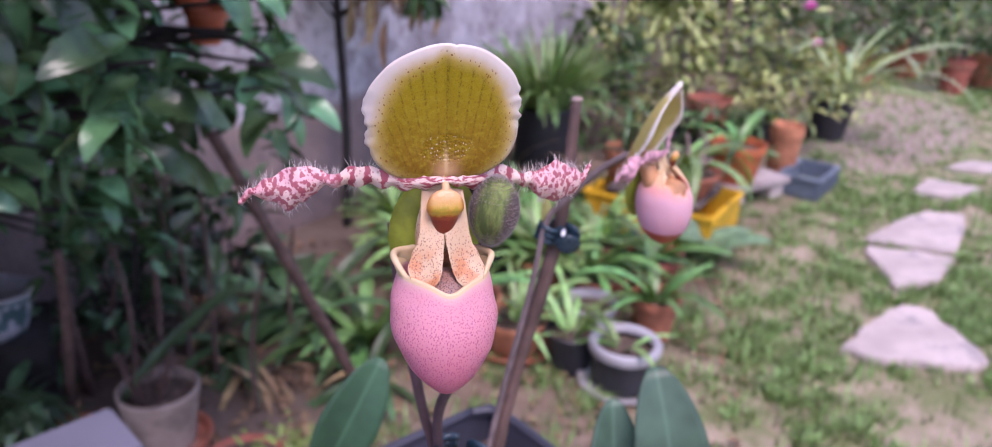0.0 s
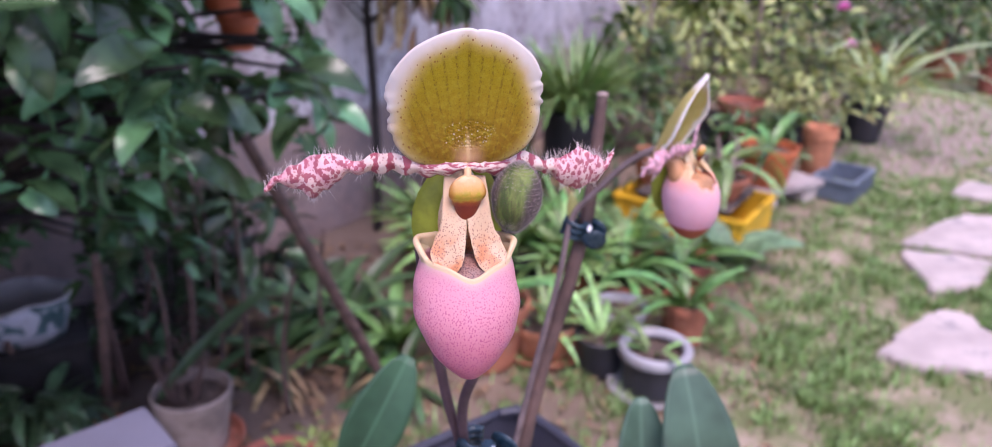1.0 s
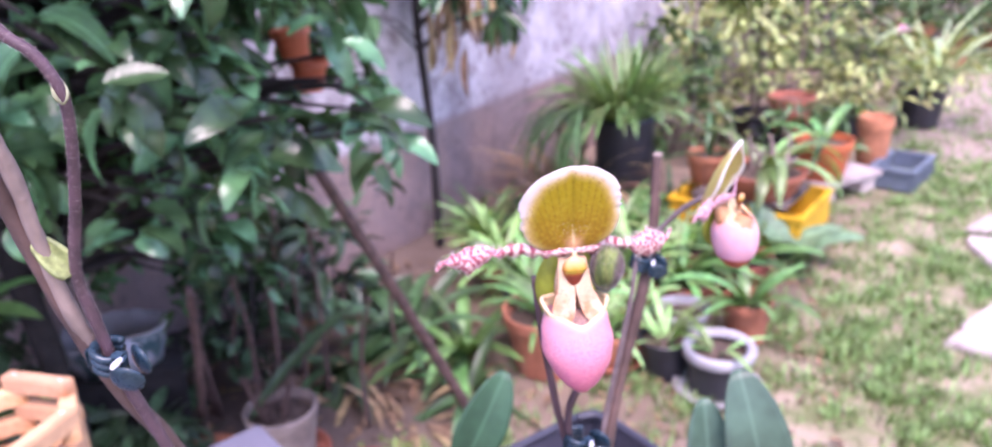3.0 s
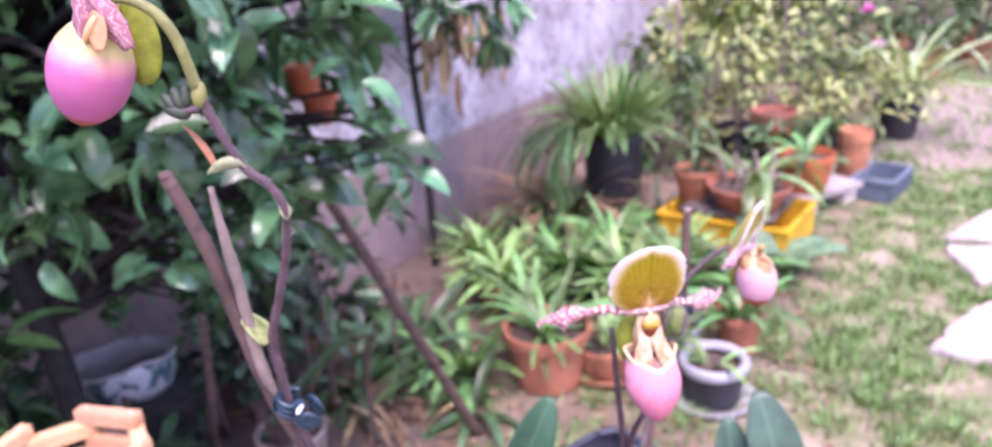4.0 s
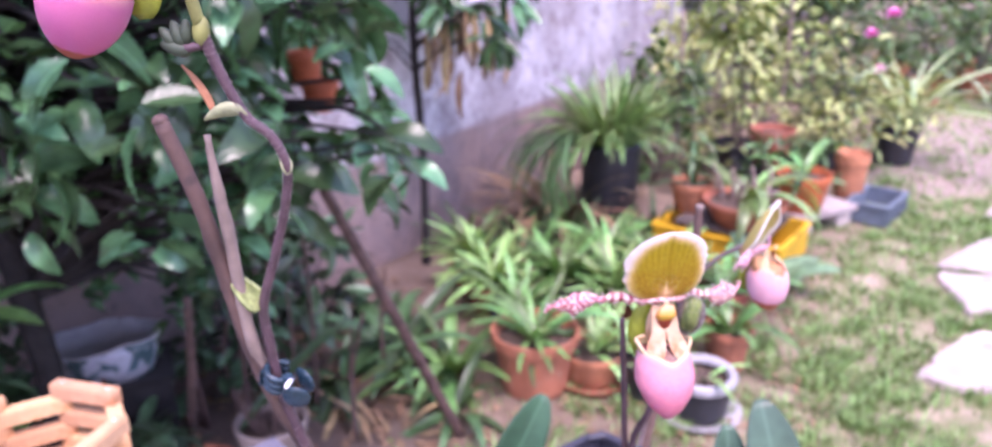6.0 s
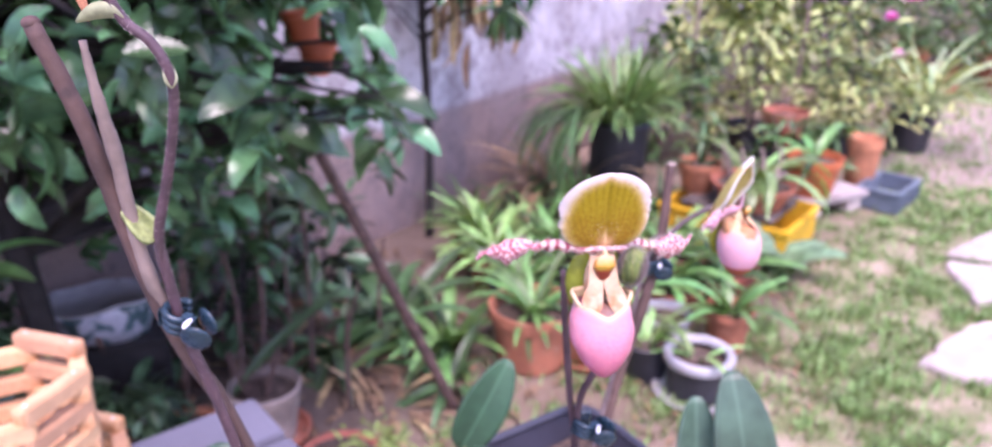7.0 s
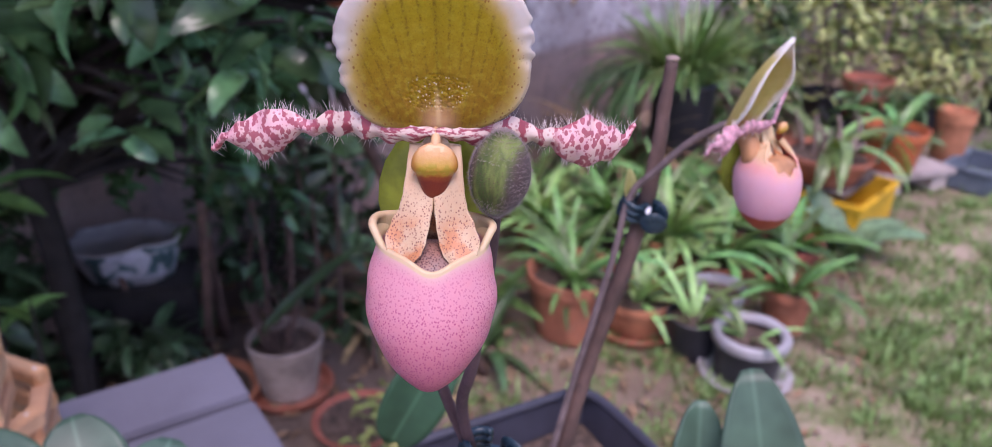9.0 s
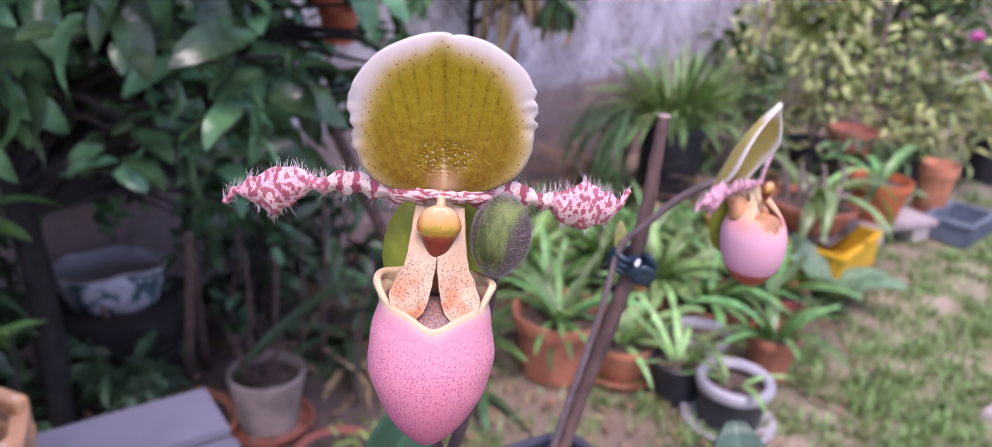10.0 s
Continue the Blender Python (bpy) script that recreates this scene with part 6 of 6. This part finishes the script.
def slim_tree():
    rng = random.Random(15)
    base = Vector((-0.69, 3.18, 0))
    t = thing("slim_tree", base, "slim young tree with drooping leaves, some dry and brown", "tree")
    part("trunk", tube("trunk", [(0, 0, -0.03), (0.008, 0, 0.5), (-0.012, 0, 1.0), (0.0, 0, 1.5)], [0.02, 0.018, 0.016, 0.012], BARK_SHADED, 10, 24, 0.15), t)
    green = [leaf_mesh("leaf", 0.15, 0.045, GLOSSY, 0.5 + 0.2 * i, 0.3, 6, 0.85, 0.7) for i in range(3)]
    brown = [leaf_mesh("dry_leaf", 0.17, 0.03, DRY_LEAF, 0.3 + 0.3 * i, 0.6, 6, 0.85, 0.7) for i in range(3)]
    for i in range(40):
        a = rng.uniform(0, 360)
        r = rng.uniform(0.05, 0.38)
        tip = Vector((r * math.cos(radians(a)) + 0.1, r * math.sin(radians(a)), rng.uniform(1.02, 1.6)))
        part("limb", tube("limb", [(0, 0, min(1.45, tip.z - 0.5 * r)), (tip.x * 0.5, tip.y * 0.5, tip.z - 0.12 * r), tip], [0.006, 0.004, 0.002], BARK_SHADED, 6, 6), t)
        for k in range(8):
            m = pose(*tip, 0, 0, a - 90 + rng.uniform(-100, 100)) @ pose(0, 0, 0, rng.uniform(-70, 15), rng.uniform(-30, 30), 0)
            part("leaf", rng.choice(green), t, "", m)
    for i in range(34):
        a = rng.uniform(0, 360)
        x = rng.uniform(0.02, 0.36)
        m = pose(x, rng.uniform(-0.2, 0.15), rng.uniform(0.9, 1.14), 0, 0, a) @ pose(0, 0, 0, rng.uniform(-95, -65), 0, 0) @ Matrix.Scale(rng.uniform(0.7, 1.2), 4)
        part("dry_leaf", rng.choice(brown), t, "dry brown hanging leaf", m)


slim_tree()

# small pots hanging in the tree, one in the other
for x, z, tilt in ((-0.596, 1.106, -6), (-0.576, 1.040, 5)):
    h = thing("hanging_pot", pose(x, 1.60, z, 0, tilt, 0), "small orange plastic pot hanging among the tree's leaves", "flower pot", "hanging pots")
    part("body", lathe("body", [(0.026, 0.006), (0.036, 0.05), (0.038, 0.066), (0.042, 0.067), (0.043, 0.052), (0.037, 0.05), (0.029, 0.0)], ORANGE_PLASTIC), h)
    part("wire", tube("wire", [(0, 0.037, 0.055), (0.0, 0.05, 0.2), (-0.05, 0.03, 0.5)], [0.0015, 0.0015], BARK_SHADED, 6, 8), h)

# ---- bed under the tree ----
stick = thing("stake", (0, 0, 0), "brown wooden stake leaning against the tree", "stake")
part("rod", tube("rod", [(-0.33, 1.90, -0.02), (-0.45, 1.74, 0.42), (-0.575, 1.58, 0.86)], [0.016, 0.015, 0.013], STAKE, 10, 24, 0.2), stick)
for pts, r in ((((-1.11, 1.75, -0.01), (-1.015, 1.66, 0.31), (-0.965, 1.61, 0.56)), 0.013), (((-1.30, 1.74, 0), (-1.28, 1.7, 0.15), (-1.29, 1.68, 0.27)), 0.011), (((-0.95, 1.95, 0), (-0.93, 1.95, 0.4), (-0.96, 1.9, 0.7)), 0.01)):
    s = thing("stake", (0, 0, 0), "thin brown stick standing in the bed", "stake", "sticks in the bed")
    part("rod", tube("rod", pts, [r, r * 0.9, r * 0.8], STAKE, 8, 14, 0.2), s)
rng = random.Random(44)
for i in range(11):
    x, y, h = rng.uniform(-1.15, -0.62), rng.uniform(1.82, 2.3), rng.uniform(0.25, 0.7)
    s = thing("stake", (x, y, 0), "thin dry stem standing in the bed", "stem", "dry stems in the bed")
    part("rod", tube("rod", [(0, 0, -0.01), (rng.uniform(-0.03, 0.03), 0.01, h * 0.5), (rng.uniform(-0.06, 0.06), 0.0, h)], [0.008, 0.006, 0.004], STAKE, 7, 12, 0.25), s)
pot(-0.815, 1.67, 0.0, 0.1, 0.165, PINK_WHITE, "dusty pinkish-white clay pot of bark", "plain", 0.72, TERRACOTTA)
long = thing("long_leaf_plant", (-0.83, 1.66, 0.16), "plant with one long arching leaf in the pale pot", "plant")
leaf_between(long, Vector((-0.06, -0.03, -0.01)), Vector((0.2, 0.17, 0.25)), 0.034, 0.7, Vector((0.1, -0.5, 1)), STRAP_DARK)
for i in range(16):
    a = i * 51
    part("root", tube("root", [(0.03 * math.cos(a), 0.03 * math.sin(a), -0.02), (0.05 * math.cos(a), 0.05 * math.sin(a), 0.06), (0.07 * math.cos(a + .4), 0.07 * math.sin(a + .4), 0.1 + 0.02 * (i % 3))], [0.004, 0.003, 0.002], STAKE, 6, 8), long, "dry brown root")
for x, y, n, seed in ((-0.72, 2.06, 34, 47), (-0.52, 1.86, 26, 48), (-0.95, 2.0, 30, 49)):
    strap_plant(x, y, 0.0, n, 0.2, 0.022, DRY_LEAF, "heap of dry brown leaves in the bed", seed, (5, 60), (0.8, 2.0), 0.1)
sauc = thing("saucer", (-1.02, 1.56, 0.0), "wide terracotta saucer in the bed", "saucer", "saucers")
part("dish", lathe("dish", [(0.12, 0.01), (0.15, 0.045), (0.16, 0.045), (0.13, 0.0)], TERRACOTTA), sauc)
part("soil", lathe("soil", [(0.002, 0.03), (0.13, 0.033), (0.145, 0.03), (0.13, 0.012), (0.002, 0.011)], SOIL, 24, 0.02), sauc, "dark damp soil")
sauc = thing("saucer", (-0.58, 1.58, 0.0), "terracotta saucer lying in the bed", "saucer", "saucers")
part("dish", lathe("dish", [(0.085, 0.01), (0.11, 0.03), (0.118, 0.03), (0.09, 0.0)], TERRACOTTA), sauc)
part("soil", lathe("soil", [(0.002, 0.02), (0.09, 0.022), (0.104, 0.02), (0.09, 0.012), (0.002, 0.011)], SOIL, 24, 0.02), sauc, "dark damp soil")
# added support for the tub; its near-black colour stands in for shade
shelf = thing("low_box", pose(-1.325, 1.78, 0, 0, 0, 32), "added near-black box under the tub, filling in for shade", "box")
part("body", block("body", (0.30, 0.22, 0.222), BARK_SHADED, 0.006), shelf)
part("lid", block("lid", (0.32, 0.24, 0.012), BARK_SHADED, 0.004), shelf, "", pose(0, 0, 0.2225))
def tub_mesh(name, rows, material, seg=56):
    """A soft oval basin whose wall is dented and whose rim sags to one side."""
    verts, faces = [], []
    for r, z in rows:
        for k in range(seg):
            a = 2 * math.pi * k / seg
            dent = 1 + 0.05 * math.sin(3 * a + 1) + 0.025 * math.sin(8 * a + 40 * z) + 0.02 * math.sin(13 * a - 25 * z)
            verts.append((r * 1.12 * dent * math.cos(a), r * 0.8 * dent * math.sin(a), z + 0.16 * z / 0.17 * r * math.cos(a) + 0.006 * math.sin(5 * a) * z / 0.17))
    for i in range(len(rows) - 1):
        for k in range(seg):
            a, b = i * seg + k, i * seg + (k + 1) % seg
            faces.append((a, a + seg, b + seg, b))
    faces.append(tuple(range(seg)))
    faces.append(tuple(range((len(rows) - 1) * seg, len(rows) * seg))[::-1])
    return mesh_of(name, verts, faces, material)


tub = thing("plastic_tub", pose(-1.33, 1.765, 0.235, 0, 0, 8) @ Matrix.Scale(0.9, 4), "dented translucent plastic tub with a white and teal print", "tub")
part("body", tub_mesh("body", [(0.115, 0.012), (0.128, 0.05), (0.142, 0.09), (0.152, 0.125), (0.156, 0.125), (0.146, 0.088), (0.132, 0.048), (0.113, 0.0)], TUB), tub)
part("rim", tub_mesh("rim", [(0.151, 0.121), (0.153, 0.127), (0.159, 0.128), (0.160, 0.121)], WHITE_PLASTIC), tub, "pale rolled rim")
bush("low_plant", -0.36, 1.42, 0.0, (0.22, 0.15, 0.11), 230, 0.036, 0.012, LIME, "low lime-green ferny plant", 120, 5, "plant", STEM_GREEN)
bush("low_plant", -0.95, 1.36, 0.0, (0.07, 0.07, 0.12), 30, 0.06, 0.03, LIME, "small bright green seedling in the bed", 121, 3, "plant", STEM_GREEN)
# shrubs added to deepen the shade before the wall and cover the tub's edge
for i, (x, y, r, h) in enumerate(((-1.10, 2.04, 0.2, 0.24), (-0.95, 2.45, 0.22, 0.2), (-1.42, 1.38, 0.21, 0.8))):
    bush("shade_shrub", x, y, 0.0, (r, r * 0.8, h), 110, 0.11, 0.045, SHADE, "dark glossy shrub added to fill the shade before the wall", 130 + i, 7, "shrub", BARK_SHADED, stuff=(60, 120, 420)[i])
# added leaves that hide the box, in the shade-darkened leaf colour
bush("shade_shrub", -1.20, 1.62, 0.0, (0.17, 0.10, 0.10), 60, 0.1, 0.035, SHADE, "dark low foliage added to hide the box", 140, 5, "shrub", BARK_SHADED, stuff=120)
bush("low_plant", -1.22, 1.22, 0.0, (0.17, 0.1, 0.33), 46, 0.13, 0.05, STRAP, "low glossy-leaved shoot under the tree", 122, 4, "plant", BARK_SHADED)


# ---- turf and litter ----
def scatter():
    rng = np.random.default_rng(3)
    tufts = 15000
    ty = 1.3 + 9.0 * rng.random(tufts) ** 1.7
    tx = -0.6 + (ty * 0.85 + 1.2) * rng.random(tufts)
    ty[12000:], tx[12000:] = rng.uniform(-2.0, 7.0, 3000), rng.uniform(-0.6, 6.5, 3000)
    ty[:12000] -= np.abs(np.random.default_rng(4).standard_normal(12000)) * 0.8 * np.exp(-(ty[:12000] - 1.3) / 0.25)
    clump = np.array([noise.noise(Vector((a * 1.9, b * 1.9, 7))) + 0.8 * noise.noise(Vector((a * 6, b * 6, 1))) for a, b in zip(tx, ty)])
    keep = (clump + 0.7 * rng.random(tufts) > 0.3) & (tx - (0.5 * ty - 0.75) + 0.42 * rng.standard_normal(tufts) > 0)
    keep &= ~((tx > 1.9) & (tx < 3.4) & (ty > 4.3) & (ty < 6.6) & (rng.random(tufts) > 0.1))
    tx, ty = tx[keep], ty[keep]
    each = 22
    ang, rad = rng.uniform(0, 6.283, (len(tx), each)), 0.035 * np.sqrt(rng.random((len(tx), each)))
    x, y = (tx[:, None] + np.cos(ang) * rad).ravel(), (ty[:, None] + np.sin(ang) * rad).ravel()
    outward = ang.ravel() + rng.normal(0, 0.7, len(x))
    loose = 26000
    x, y = np.concatenate([x, -0.3 + 5.5 * rng.random(loose)]), np.concatenate([y, 1.3 + 6.0 * rng.random(loose)])
    outward = np.concatenate([outward, rng.uniform(0, 6.283, loose)])
    keep = x - (0.5 * y - 1.35) > 0
    for corners in STONES:
        inside = np.ones(len(x), bool)
        area = sum(a[0] * b[1] - b[0] * a[1] for a, b in zip(corners, corners[1:] + corners[:1]))
        for (ax, ay), (bx, by) in zip(corners, corners[1:] + corners[:1]):
            side = (bx - ax) * (y - ay) - (by - ay) * (x - ax)
            inside &= (side if area > 0 else -side) > -0.002
        keep &= ~inside
    x, y, outward = x[keep], y[keep], outward[keep]
    n = len(x)
    h = rng.uniform(0.012, 0.042, n)
    a, b = rng.uniform(0, 6.283, n), outward
    w = rng.uniform(0.0018, 0.0040, n)
    lean = rng.uniform(0.3, 1.4, n) * h
    v = np.empty((n, 5, 3))
    dx, dy, lx, ly = np.cos(a) * w, np.sin(a) * w, np.cos(b) * lean, np.sin(b) * lean
    z0 = -0.012
    v[:, 0] = np.stack([x - dx, y - dy, np.full(n, z0)], 1)
    v[:, 1] = np.stack([x + dx, y + dy, np.full(n, z0)], 1)
    v[:, 2] = np.stack([x + dx * 0.8 + lx * 0.4, y + dy * 0.8 + ly * 0.4, h * 0.6], 1)
    v[:, 3] = np.stack([x - dx * 0.8 + lx * 0.4, y - dy * 0.8 + ly * 0.4, h * 0.6], 1)
    v[:, 4] = np.stack([x + lx, y + ly, h], 1)
    i = np.arange(n) * 5
    faces = np.stack([i, i + 1, i + 2, i + 3], 1).tolist() + np.stack([i + 3, i + 2, i + 4], 1).tolist()
    tagged(new("grass", mesh_of("grass", v.reshape(-1, 3).tolist(), faces, GRASS)), "short patchy green grass", "grass", kind="stuff")
    r2 = random.Random(8)
    me = [data_of(leaf_mesh("litter", 0.07, 0.03, DRY_LEAF, 0.3 + 0.3 * k, 0.5, 4)) for k in range(3)]
    bits = []
    for k in range(1100):
        yy = r2.uniform(1.3, 3.0)
        xx = r2.uniform(-1.3, 0.45 + 0.15 * yy)
        bits.append((*r2.choice(me), pose(xx, yy, 0.012, r2.uniform(-12, 12), r2.uniform(-25, 25), r2.uniform(0, 360)) @ Matrix.Scale(r2.uniform(0.25, 0.75), 4)))
    tagged(new("leaf_litter", merged("leaf_litter", bits, DRY_LEAF)), "dry brown fallen leaves on bare earth", "leaf litter", kind="stuff")


scatter()
